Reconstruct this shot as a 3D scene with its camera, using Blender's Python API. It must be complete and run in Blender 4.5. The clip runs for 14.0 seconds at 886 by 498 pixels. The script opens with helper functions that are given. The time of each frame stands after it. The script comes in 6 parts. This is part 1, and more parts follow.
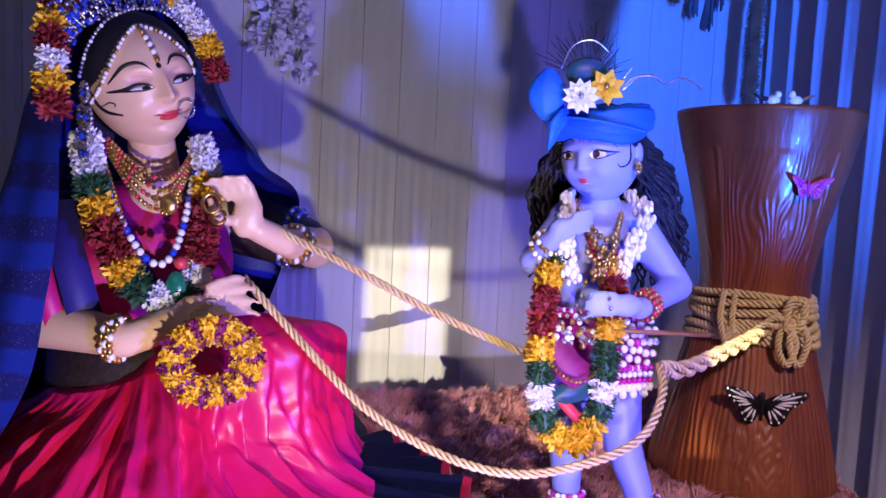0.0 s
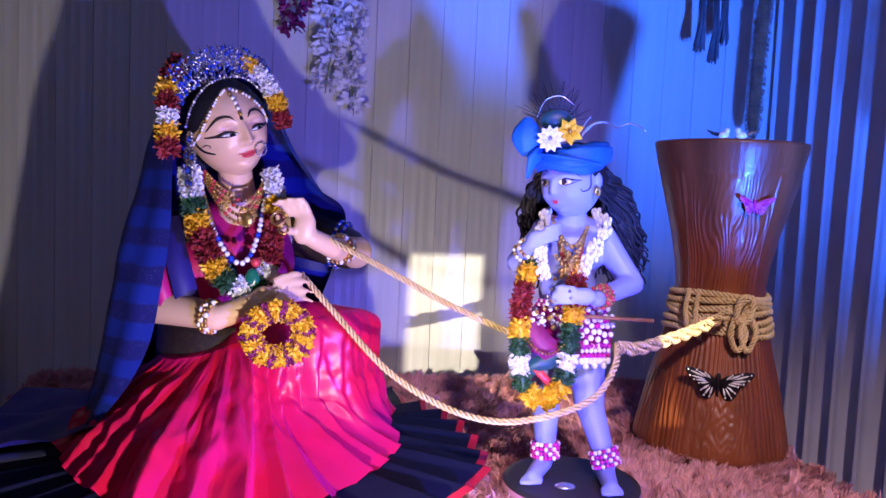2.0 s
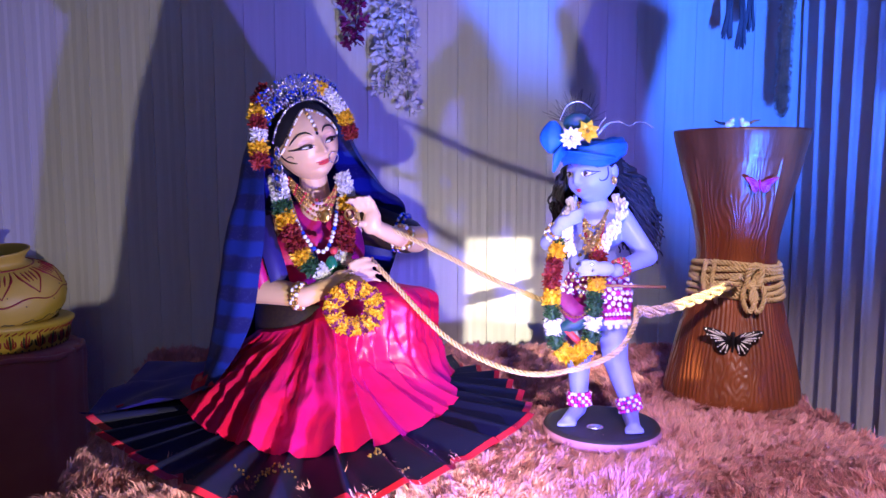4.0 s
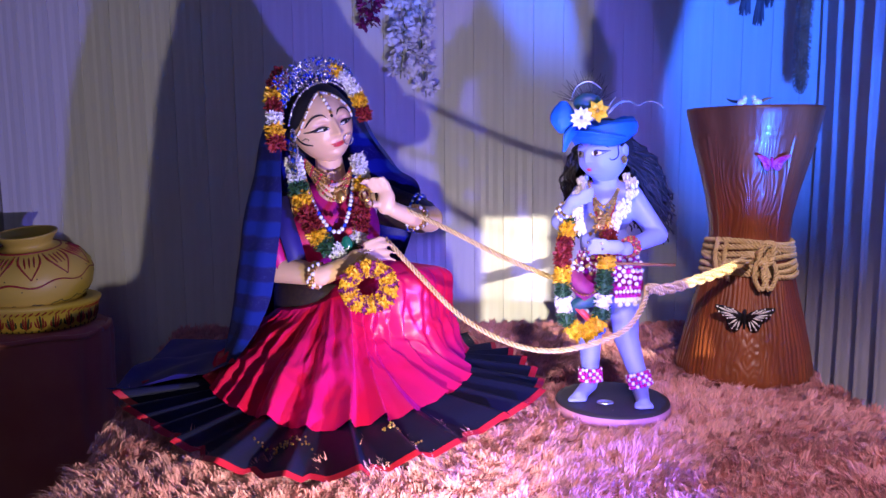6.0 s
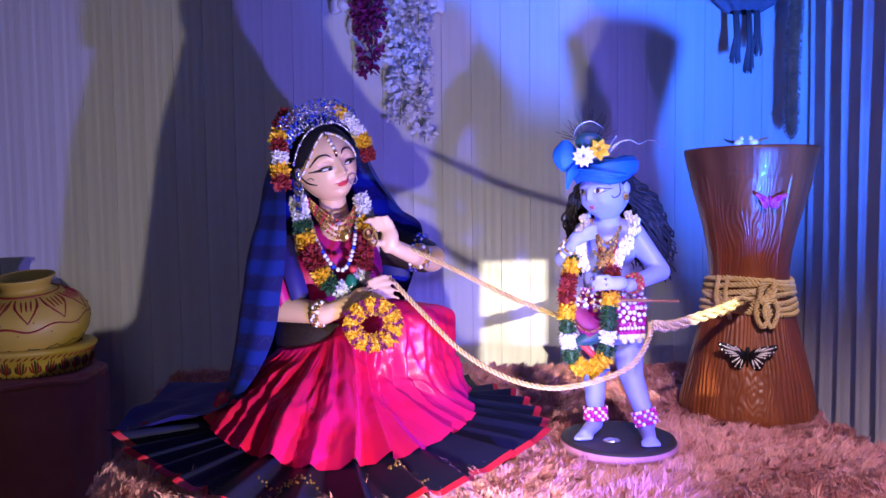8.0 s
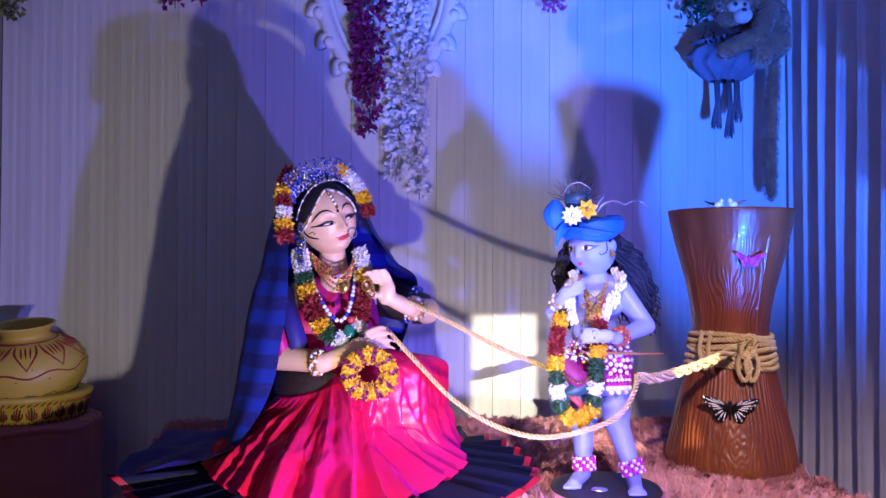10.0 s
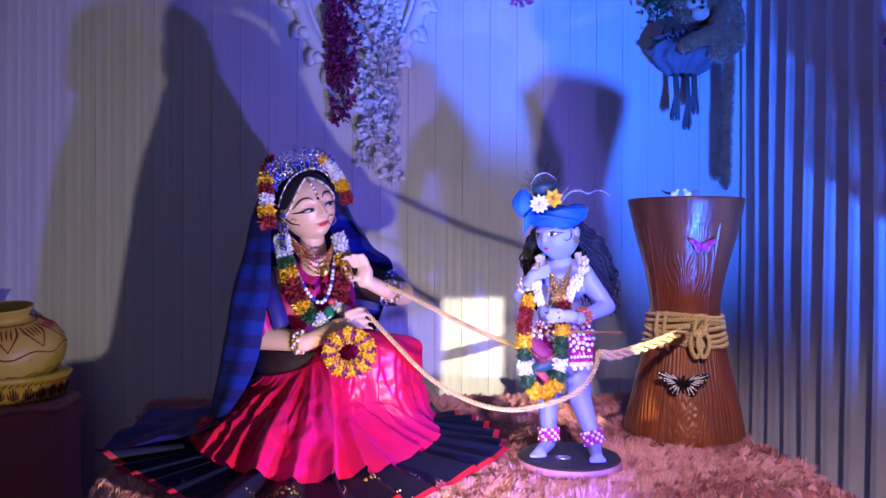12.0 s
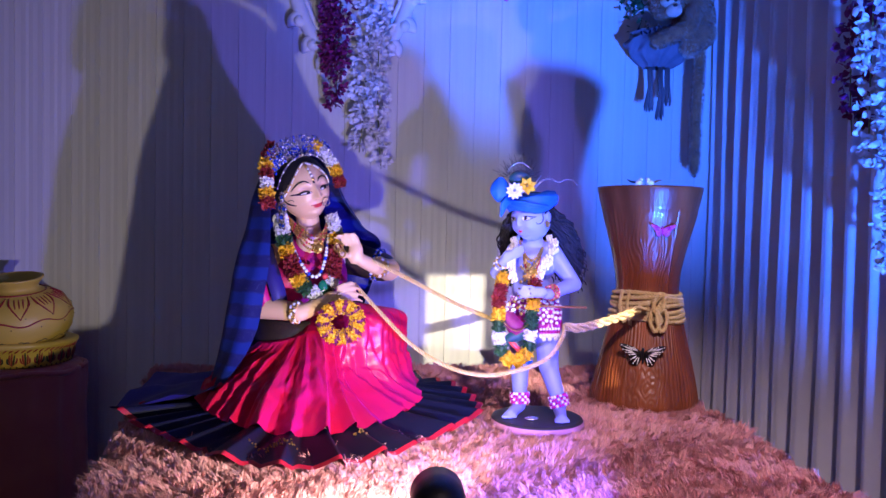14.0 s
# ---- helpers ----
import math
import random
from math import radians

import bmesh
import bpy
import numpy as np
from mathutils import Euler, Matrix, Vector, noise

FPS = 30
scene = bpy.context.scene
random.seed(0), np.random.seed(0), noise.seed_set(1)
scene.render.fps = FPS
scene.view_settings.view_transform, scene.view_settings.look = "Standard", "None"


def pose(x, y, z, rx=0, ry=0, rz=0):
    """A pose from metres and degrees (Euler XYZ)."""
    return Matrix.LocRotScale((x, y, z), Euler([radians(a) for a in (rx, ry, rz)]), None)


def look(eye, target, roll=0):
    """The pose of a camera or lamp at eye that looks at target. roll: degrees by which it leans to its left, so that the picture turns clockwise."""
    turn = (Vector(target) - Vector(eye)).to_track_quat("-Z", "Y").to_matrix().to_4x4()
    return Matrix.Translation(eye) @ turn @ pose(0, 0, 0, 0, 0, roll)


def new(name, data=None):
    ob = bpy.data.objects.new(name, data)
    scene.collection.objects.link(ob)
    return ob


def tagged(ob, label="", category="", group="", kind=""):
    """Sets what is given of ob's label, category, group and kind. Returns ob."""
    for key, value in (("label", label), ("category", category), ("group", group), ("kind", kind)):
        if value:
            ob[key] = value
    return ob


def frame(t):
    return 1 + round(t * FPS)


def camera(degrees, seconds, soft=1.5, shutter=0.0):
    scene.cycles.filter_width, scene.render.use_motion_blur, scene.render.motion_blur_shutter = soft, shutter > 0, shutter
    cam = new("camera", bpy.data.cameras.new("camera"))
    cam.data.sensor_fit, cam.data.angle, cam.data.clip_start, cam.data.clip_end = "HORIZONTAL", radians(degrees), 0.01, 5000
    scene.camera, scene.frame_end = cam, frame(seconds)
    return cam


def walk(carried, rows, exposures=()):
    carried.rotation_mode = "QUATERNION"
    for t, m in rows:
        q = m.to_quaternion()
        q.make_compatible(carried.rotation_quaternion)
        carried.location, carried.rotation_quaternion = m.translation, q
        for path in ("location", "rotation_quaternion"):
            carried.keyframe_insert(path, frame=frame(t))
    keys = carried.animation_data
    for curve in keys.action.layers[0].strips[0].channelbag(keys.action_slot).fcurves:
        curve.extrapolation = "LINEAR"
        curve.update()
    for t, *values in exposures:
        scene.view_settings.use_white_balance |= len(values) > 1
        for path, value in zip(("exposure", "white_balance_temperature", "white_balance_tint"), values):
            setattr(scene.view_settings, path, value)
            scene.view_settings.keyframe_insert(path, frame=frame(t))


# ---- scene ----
cam = camera(61.0, 14.0)
PATH = [
    (0, (0.008, -0.007, 1.305), (0.203, 1.976, 1.129), 2.8),
    (0.5, (0.068, -0.084, 1.307), (0.182, 1.905, 1.132), 3.0),
    (1, (0.09, -0.147, 1.31), (0.162, 1.845, 1.145), 2.9),
    (1.5, (0.095, -0.244, 1.311), (0.134, 1.749, 1.152), 2.7),
    (2, (0.084, -0.345, 1.328), (0.104, 1.649, 1.172), 2.7),
    (2.5, (0.072, -0.433, 1.342), (0.076, 1.561, 1.192), 2.1),
    (3, (0.075, -0.512, 1.334), (0.065, 1.481, 1.167), 1.1),
    (3.5, (0.104, -0.588, 1.346), (0.031, 1.403, 1.169), 0.5),
    (3.7, (0.115, -0.607, 1.354), (-0.006, 1.381, 1.166), 0.2),
    (6, (0.153, -0.651, 1.359), (-0.059, 1.321, 1.101), -0.5),
    (6.5, (0.149, -0.654, 1.357), (-0.073, 1.316, 1.094), -0.9),
    (7, (0.139, -0.654, 1.345), (-0.089, 1.316, 1.083), -0.9),
    (7.5, (0.13, -0.659, 1.329), (-0.071, 1.319, 1.111), -0.8),
    (8, (0.124, -0.664, 1.327), (-0.063, 1.323, 1.208), -0.6),
    (8.5, (0.121, -0.675, 1.326), (-0.052, 1.317, 1.293), -0.3),
    (9, (0.116, -0.69, 1.327), (-0.047, 1.304, 1.33), 0.1),
    (11.5, (0.121, -0.83, 1.321), (-0.028, 1.164, 1.356), 0.1),
    (12, (0.101, -0.856, 1.327), (0.035, 1.143, 1.314), 0.3),
    (12.5, (0.08, -0.912, 1.324), (0.043, 1.088, 1.289), 0.5),
    (13, (0.089, -0.945, 1.33), (0.072, 1.055, 1.283), 0.6),
    (13.5, (0.111, -1.006, 1.342), (0.093, 0.993, 1.28), 0.9),
    (14, (0.117, -1.049, 1.339), (0.085, 0.95, 1.266), 1.2),
]
EXPOSURE = [(0, -0.45), (1, -0.36), (2, -0.22), (3.5, 0.14), (6, -0.07), (7, -0.08), (9, 0.06), (11.5, -0.06), (12.5, -0.16), (14, -0.08)]
walk(cam, [(t, look(eye, target, roll)) for t, eye, target, roll in PATH], EXPOSURE)

# ---- light ----
world = bpy.data.worlds.new("dim_room")
world.use_nodes = True
world.node_tree.nodes["Background"].inputs[0].default_value = (0.30, 0.30, 0.42, 1)
world.node_tree.nodes["Background"].inputs[1].default_value = 0.015
scene.world = world


def spot(name, eye, target, watts, colour, cone, blend=0.5, size=0.03):
    data = bpy.data.lights.new(name, "SPOT")
    data.energy, data.color, data.spot_size, data.spot_blend = watts, colour, radians(cone), blend
    data.shadow_soft_size = size
    ob = new(name, data)
    ob.matrix_world = look(eye, target)
    return ob


spot("floor_spot", (0.11, 0.165, 0.890), (-0.50, 1.3, 1.10), 45, (1.0, 0.87, 0.83), 104, 0.55, 0.012)
spot("violet_floor_spot", (0.49, 0.10, 0.875), (-0.42, 1.7, 1.33), 124, (0.15, 0.12, 1.0), 76, 0.5, 0.015)
spot("spot_blue", (1.19, -1.08, 0.29), (1.02, 2.2, 2.75), 1900, (0.026, 0.128, 1.0), 54, 0.9, 0.085)
spot("spot_warm", (1.2, -0.45, 1.31), (0.135, 2.2, 0.92), 480, (1.0, 0.88, 0.70), 30, 0.1, 0.0012)
spot("front_ceiling_spot", (0.55, -1.2, 2.55), (0.56, 0.92, 0.80), 270, (1.0, 0.74, 0.88), 38, 0.85, 0.06)
hall = bpy.data.lights.new("hall_fill", "AREA")        # unseen fill behind the camera, added to lift the shadows and the pedestal
hall.shape, hall.size, hall.size_y, hall.energy, hall.color = "RECTANGLE", 2.6, 1.6, 10, (0.78, 0.75, 1.0)
new("hall_fill", hall).matrix_world = look((-1.1, -2.6, 2.7), (-1.15, 1.4, 0.7))

# ---- materials ----


def material(name, colour, rough=0.6, metal=0.0, second=None, scale=20.0, mix=0.35, bump=0.15, fine=300.0, coat=0.0,
             sheen=0.0, stretch=(1, 1, 1), per=0.0, tint=(1, 1, 1), deep=0.002):
    """A surface with a coarse and a fine variation of colour, and a fine relief."""
    m = bpy.data.materials.new(name)
    m.use_nodes = True
    nt = m.node_tree
    b = nt.nodes["Principled BSDF"]
    tc = nt.nodes.new("ShaderNodeTexCoord")
    mp = nt.nodes.new("ShaderNodeMapping")
    mp.inputs["Scale"].default_value = stretch
    nt.links.new(tc.outputs["Object"], mp.inputs[0])
    n1, n2 = nt.nodes.new("ShaderNodeTexNoise"), nt.nodes.new("ShaderNodeTexNoise")
    n1.inputs["Scale"].default_value, n1.inputs["Detail"].default_value = scale, 4
    n2.inputs["Scale"].default_value, n2.inputs["Detail"].default_value = fine, 2
    for n in (n1, n2):
        nt.links.new(mp.outputs[0], n.inputs[0])
    second = second or tuple(c * 0.6 for c in colour)
    r = nt.nodes.new("ShaderNodeMapRange")
    r.inputs[1].default_value, r.inputs[2].default_value, r.inputs[4].default_value = 0.35, 0.7, mix * 2
    r.clamp = True
    nt.links.new(n1.outputs[0], r.inputs[0])
    mx = nt.nodes.new("ShaderNodeMix")
    mx.data_type = "RGBA"
    mx.inputs[6].default_value, mx.inputs[7].default_value = (*colour, 1), (*second, 1)
    nt.links.new(r.outputs[0], mx.inputs[0])
    out = mx.outputs[2]
    if per:
        g = nt.nodes.new("ShaderNodeNewGeometry")
        hs = nt.nodes.new("ShaderNodeHueSaturation")
        pr = nt.nodes.new("ShaderNodeMapRange")
        pr.inputs[3].default_value, pr.inputs[4].default_value = 1 - per, 1 + per
        nt.links.new(g.outputs["Random Per Island"], pr.inputs[0])
        nt.links.new(pr.outputs[0], hs.inputs["Value"])
        nt.links.new(out, hs.inputs["Color"])
        out = hs.outputs[0]
    nt.links.new(out, b.inputs["Base Color"])
    b.inputs["Roughness"].default_value, b.inputs["Metallic"].default_value = rough, metal
    b.inputs["Coat Weight"].default_value, b.inputs["Sheen Weight"].default_value = coat, sheen
    b.inputs["Sheen Tint"].default_value = (*tint, 1)
    bp = nt.nodes.new("ShaderNodeBump")
    bp.inputs["Strength"].default_value, bp.inputs["Distance"].default_value = bump, deep
    nt.links.new(n2.outputs[0], bp.inputs["Height"])
    nt.links.new(bp.outputs[0], b.inputs["Normal"])
    return m


PANEL = material("ivory_panel", (0.75, 0.74, 0.71), 0.38, scale=1.2, mix=0.25, fine=40, bump=0.06, stretch=(9, 9, 0.35))
CURTAIN = material("white_cloth", (0.68, 0.66, 0.68), 0.75, scale=4, mix=0.2, fine=500, bump=0.2, sheen=0.3)
DARK = material("grey_plaster", (0.34, 0.33, 0.35), 0.8, scale=3, fine=60)
DARKWOOD = material("dark_wood", (0.07, 0.035, 0.02), 0.5, scale=5, stretch=(1, 1, 6))
FUR = material("pink_fur", (0.80, 0.40, 0.38), 0.65, second=(0.68, 0.27, 0.26), scale=9, mix=0.4, fine=600, sheen=0.15, per=0.25)
FURBASE = material("pink_backing", (0.42, 0.16, 0.16), 0.9, scale=30, fine=400)
MAROONCLOTH = material("maroon_cloth", (0.40, 0.085, 0.08), 0.8, second=(0.48, 0.14, 0.12), scale=5, fine=350, bump=0.3, sheen=0.3)
CLAY = material("ochre_paint", (0.60, 0.42, 0.06), 0.5, second=(0.50, 0.36, 0.05), scale=8, fine=120, bump=0.12)
REDPAINT = material("red_paint", (0.30, 0.02, 0.015), 0.5, fine=200)
DARKPAINT = material("dark_green_paint", (0.03, 0.04, 0.012), 0.5, fine=200)
WOOD = material("glazed_brown", (0.27, 0.072, 0.022), 0.36, second=(0.14, 0.034, 0.010), scale=16, mix=0.5, fine=95, bump=0.5, deep=0.002,
                coat=0.12, stretch=(1, 1, 0.12))
ROPE = material("jute_gold", (0.74, 0.57, 0.28), 0.6, second=(0.58, 0.38, 0.12), scale=60, fine=900, bump=0.5)
SKIN = material("peach_paint", (0.75, 0.51, 0.31), 0.40, second=(0.68, 0.40, 0.22), scale=9, mix=0.3, fine=80, bump=0.03)
BLUESKIN = material("blue_paint", (0.27, 0.31, 0.70), 0.40, second=(0.21, 0.25, 0.64), scale=8, mix=0.3, fine=80, bump=0.03)
HAIR = material("black_hair", (0.006, 0.005, 0.008), 0.62, fine=500, bump=0.4)
INK = material("black_paint", (0.012, 0.010, 0.012), 0.35)
IRIS = material("brown_iris_paint", (0.09, 0.030, 0.015), 0.3)
LIP = material("lip_paint", (0.62, 0.05, 0.06), 0.4)
EYEWHITE = material("white_eye_paint", (0.80, 0.78, 0.76), 0.3, mix=0.05)
BLUSH_SHADE = material("blush_and_shade_paint", (0.73, 0.45, 0.32), 0.45)
SILK = material("magenta_silk", (0.62, 0.007, 0.045), 0.32, second=(0.52, 0.007, 0.11), scale=5, mix=0.5, fine=420, bump=0.12, sheen=0.30, tint=(0.75, 0.02, 0.45))
SILK.node_tree.nodes["Principled BSDF"].inputs["Specular IOR Level"].default_value = 0.34
NAVY = material("navy_silk", (0.006, 0.007, 0.022), 0.50, second=(0.010, 0.011, 0.040), scale=6, fine=420, bump=0.15)
NAVY.node_tree.nodes["Principled BSDF"].inputs["Specular IOR Level"].default_value = 0.16
ROYAL = material("royal_blue_silk", (0.014, 0.012, 0.13), 0.6, second=(0.035, 0.02, 0.19), scale=10, fine=420, bump=0.15)
EDGE = material("red_edging", (0.45, 0.010, 0.030), 0.45, fine=420)
BODICE = material("magenta_weave", (0.55, 0.010, 0.17), 0.5, fine=500, sheen=0.2, tint=(0.7, 0.02, 0.4))
BROCADE = material("dark_brocade", (0.018, 0.010, 0.012), 0.45, second=(0.06, 0.04, 0.015), scale=140, mix=0.3, fine=400, bump=0.4)
GOLD = material("gold_metal", (0.80, 0.52, 0.16), 0.28, 0.95, fine=200)
SILVER = material("silver_metal", (0.78, 0.78, 0.80), 0.25, 0.9, fine=200)
PEARL = material("pearl_white", (0.82, 0.80, 0.76), 0.25, mix=0.1, coat=0.5)
BLUEGEM = material("blue_gem", (0.02, 0.06, 0.55), 0.12, coat=0.8)
GREENGEM = material("green_gem", (0.01, 0.16, 0.08), 0.2, coat=0.6)
MAGENTA = material("magenta_bead", (0.62, 0.01, 0.30), 0.35, coat=0.4)
TURBAN = material("blue_satin", (0.004, 0.13, 0.66), 0.6, second=(0.004, 0.09, 0.55), scale=12, fine=420, bump=0.3, sheen=0.2, tint=(0.1, 0.3, 1.0))
YELLOW = material("yellow_petal", (0.80, 0.50, 0.02), 0.6, second=(0.72, 0.36, 0.01), scale=60, per=0.25)
MAROON = material("maroon_petal", (0.20, 0.008, 0.015), 0.65, second=(0.30, 0.02, 0.02), scale=60, per=0.35)
WHITE = material("white_petal", (0.80, 0.79, 0.78), 0.6, second=(0.70, 0.70, 0.74), scale=60, per=0.12)
GREEN = material("green_leaf", (0.02, 0.085, 0.03), 0.6, second=(0.01, 0.05, 0.02), scale=60, per=0.35)
OLIVE = material("pale_green_leaf", (0.20, 0.24, 0.07), 0.6, second=(0.12, 0.17, 0.04), scale=60, per=0.3)
WINE = material("wine_petal", (0.24, 0.012, 0.12), 0.6, second=(0.12, 0.006, 0.05), scale=60, per=0.35)
PINK = material("pink_petal", (0.70, 0.12, 0.34), 0.6, scale=60, per=0.25)
PLASTER = material("white_moulding", (0.78, 0.76, 0.73), 0.35, scale=10, mix=0.1, fine=90, bump=0.1, coat=0.2)
PLUSH = material("brown_plush", (0.38, 0.15, 0.06), 0.9, second=(0.11, 0.04, 0.02), scale=25, fine=500, bump=0.8, sheen=0.5)
CREAM = material("cream_plush", (0.66, 0.52, 0.40), 0.85, scale=25, fine=500, bump=0.6, sheen=0.4)
TASSEL = material("grey_brown_thread", (0.15, 0.125, 0.13), 0.8, fine=400, bump=0.4)
BASEDISC = material("dark_base_paint", (0.035, 0.03, 0.03), 0.5)
BASERIM = material("pink_rim_paint", (0.60, 0.26, 0.34), 0.5)
LAMPBLACK = material("black_lamp_metal", (0.008, 0.008, 0.009), 0.45)
PEACOCK = material("peacock_green", (0.005, 0.07, 0.06), 0.4, second=(0.01, 0.03, 0.12), scale=60, sheen=0.3)
STICK = material("brown_cane", (0.30, 0.13, 0.05), 0.5)
FLOORMAT = material("grey_floor", (0.16, 0.15, 0.15), 0.6, scale=3, fine=90)


def striped(name, a, b, pitch):
    """A thin cloth with broad cross bands and glitter."""
    m = material(name, a, 0.5, fine=500, bump=0.3)
    nt = m.node_tree
    p = nt.nodes["Principled BSDF"]
    tc = nt.nodes.new("ShaderNodeTexCoord")
    wv = nt.nodes.new("ShaderNodeTexWave")
    wv.bands_direction = "Z"
    wv.inputs["Scale"].default_value, wv.inputs["Distortion"].default_value = pitch, 0.7
    wv.inputs["Detail"].default_value, wv.inputs["Detail Scale"].default_value = 3, 9
    cr = nt.nodes.new("ShaderNodeValToRGB")
    cr.color_ramp.elements[0].position, cr.color_ramp.elements[1].position = 0.38, 0.64
    cr.color_ramp.elements[0].color, cr.color_ramp.elements[1].color = (*a, 1), (*b, 1)
    vo = nt.nodes.new("ShaderNodeTexVoronoi")
    vo.inputs["Scale"].default_value = 260
    lt = nt.nodes.new("ShaderNodeMath")
    lt.operation, lt.inputs[1].default_value = "LESS_THAN", 0.16
    sp = nt.nodes.new("ShaderNodeMath")
    sp.operation = "MULTIPLY"
    mx = nt.nodes.new("ShaderNodeMix")
    mx.data_type = "RGBA"
    mx.inputs[7].default_value = (0.25, 0.27, 0.5, 1)
    nt.links.new(tc.outputs["Object"], wv.inputs[0])
    nt.links.new(tc.outputs["Object"], vo.inputs[0])
    nt.links.new(wv.outputs["Fac"], cr.inputs[0])
    nt.links.new(vo.outputs["Distance"], lt.inputs[0])
    nt.links.new(lt.outputs[0], sp.inputs[0])
    iv = nt.nodes.new("ShaderNodeMath")
    iv.operation, iv.inputs[0].default_value = "SUBTRACT", 1.0
    nt.links.new(wv.outputs["Fac"], iv.inputs[1])
    nt.links.new(iv.outputs[0], sp.inputs[1])
    nt.links.new(sp.outputs[0], mx.inputs[0])
    nt.links.new(cr.outputs[0], mx.inputs[6])
    nt.links.new(mx.outputs[2], p.inputs["Base Color"])
    return m


VEIL = striped("blue_veil_cloth", (0.012, 0.014, 0.13), (0.010, 0.028, 0.27), 4.6)

# ---- mesh tools ----


class Mesh:
    """Gathers vertices and faces, with a material number for each face."""

    def __init__(self):
        self.v, self.f, self.m = [], [], []

    def add(self, verts, faces, mat=0):
        n = len(self.v)
        self.v.extend(tuple(p) for p in verts)
        self.f.extend(tuple(i + n for i in f) for f in faces)
        self.m.extend([mat] * len(faces))
        return self

    def grid(self, rows, mat=0, closed=False):
        nr, nc = len(rows), len(rows[0])
        faces = []
        for i in range(nr - 1):
            for j in range(nc if closed else nc - 1):
                k = (j + 1) % nc
                faces.append((i * nc + j, i * nc + k, (i + 1) * nc + k, (i + 1) * nc + j))
        return self.add([p for r in rows for p in r], faces, mat)

    def tube(self, pts, radius, seg=8, mat=0, flat=1.0):
        pts = [Vector(p) for p in pts]
        n = len(pts)
        rad = radius if isinstance(radius, (list, tuple)) else [radius] * n
        rows, side = [], None
        for i, p in enumerate(pts):
            d = (pts[min(i + 1, n - 1)] - pts[max(i - 1, 0)])
            d = d.normalized() if d.length > 1e-9 else Vector((0, 0, 1))
            if side is None:
                side = d.orthogonal().normalized()
            side = (side - d * side.dot(d)).normalized()
            other = d.cross(side)
            rows.append([p + (side * math.cos(a) + other * math.sin(a) * flat) * rad[i]
                         for a in (2 * math.pi * k / seg for k in range(seg))])
        start = len(self.v)
        self.grid(rows, mat, True)
        self.f.append(tuple(start + k for k in reversed(range(seg))))
        self.f.append(tuple(start + (n - 1) * seg + k for k in range(seg)))
        self.m.extend([mat, mat])
        return self

    def capsule(self, a, b, ra, rb, seg=14, mat=0):
        a, b = Vector(a), Vector(b)
        d = (b - a).normalized()
        pts, rad = [], []
        for k in range(5):
            w = math.pi / 2 * k / 4
            pts.append(a - d * ra * math.cos(w)), rad.append(max(ra * math.sin(w), 1e-4))
        for k in range(5):
            w = math.pi / 2 * (1 - k / 4)
            pts.append(b + d * rb * math.cos(w)), rad.append(max(rb * math.sin(w), 1e-4))
        return self.tube(pts, rad, seg, mat)

    def ball(self, c, r, seg=8, rings=6, mat=0, turn=None):
        r = (r, r, r) if not isinstance(r, (tuple, list)) else r
        c = Vector(c)
        rows = []
        for i in range(rings + 1):
            t = math.pi * min(max(i / rings, 0.01), 0.99)
            row = []
            for k in range(seg):
                a = 2 * math.pi * k / seg
                p = Vector((r[0] * math.sin(t) * math.cos(a), r[1] * math.sin(t) * math.sin(a), -r[2] * math.cos(t)))
                row.append(c + (turn @ p if turn else p))
            rows.append(row)
        start = len(self.v)
        self.grid(rows, mat, True)
        self.f.append(tuple(start + k for k in reversed(range(seg))))
        self.f.append(tuple(start + rings * seg + k for k in range(seg)))
        self.m.extend([mat, mat])
        return self

    def revolve(self, profile, c, seg=56, mat=0):
        rows = [[(c[0] + r * math.cos(2 * math.pi * k / seg), c[1] + r * math.sin(2 * math.pi * k / seg), c[2] + z)
                 for k in range(seg)] for r, z in profile]
        return self.grid(rows, mat, True)

    def petal(self, p, d, length, width, curl=0.3, mat=0, rng=random):
        """A cupped pointed petal from p along d."""
        p, d = Vector(p), Vector(d).normalized()
        s = d.orthogonal().normalized()
        s = Matrix.Rotation(rng.uniform(0, 6.283), 3, d) @ s
        u = d.cross(s)
        a, b = p + d * length * 0.45, p + d * length * 0.85 + u * length * curl * 0.6
        tip = p + d * length + u * length * curl
        return self.add([p, a + s * width / 2 + u * width * 0.15, a + u * -width * 0.1, a - s * width / 2 + u * width * 0.15,
                         b + s * width * 0.33, b - s * width * 0.33, tip],
                        [(0, 2, 1), (0, 3, 2), (1, 2, 4), (2, 5, 4), (2, 3, 5), (4, 5, 6)], mat)

    def box(self, lo, hi, mat=0, m=None):
        c = [Vector((x, y, z)) for z in (lo[2], hi[2]) for y in (lo[1], hi[1]) for x in (lo[0], hi[0])]
        c = [m @ p for p in c] if m else c
        return self.add(c, [(0, 2, 3, 1), (4, 5, 7, 6), (0, 1, 5, 4), (2, 6, 7, 3), (0, 4, 6, 2), (1, 3, 7, 5)], mat)


BASE = {}


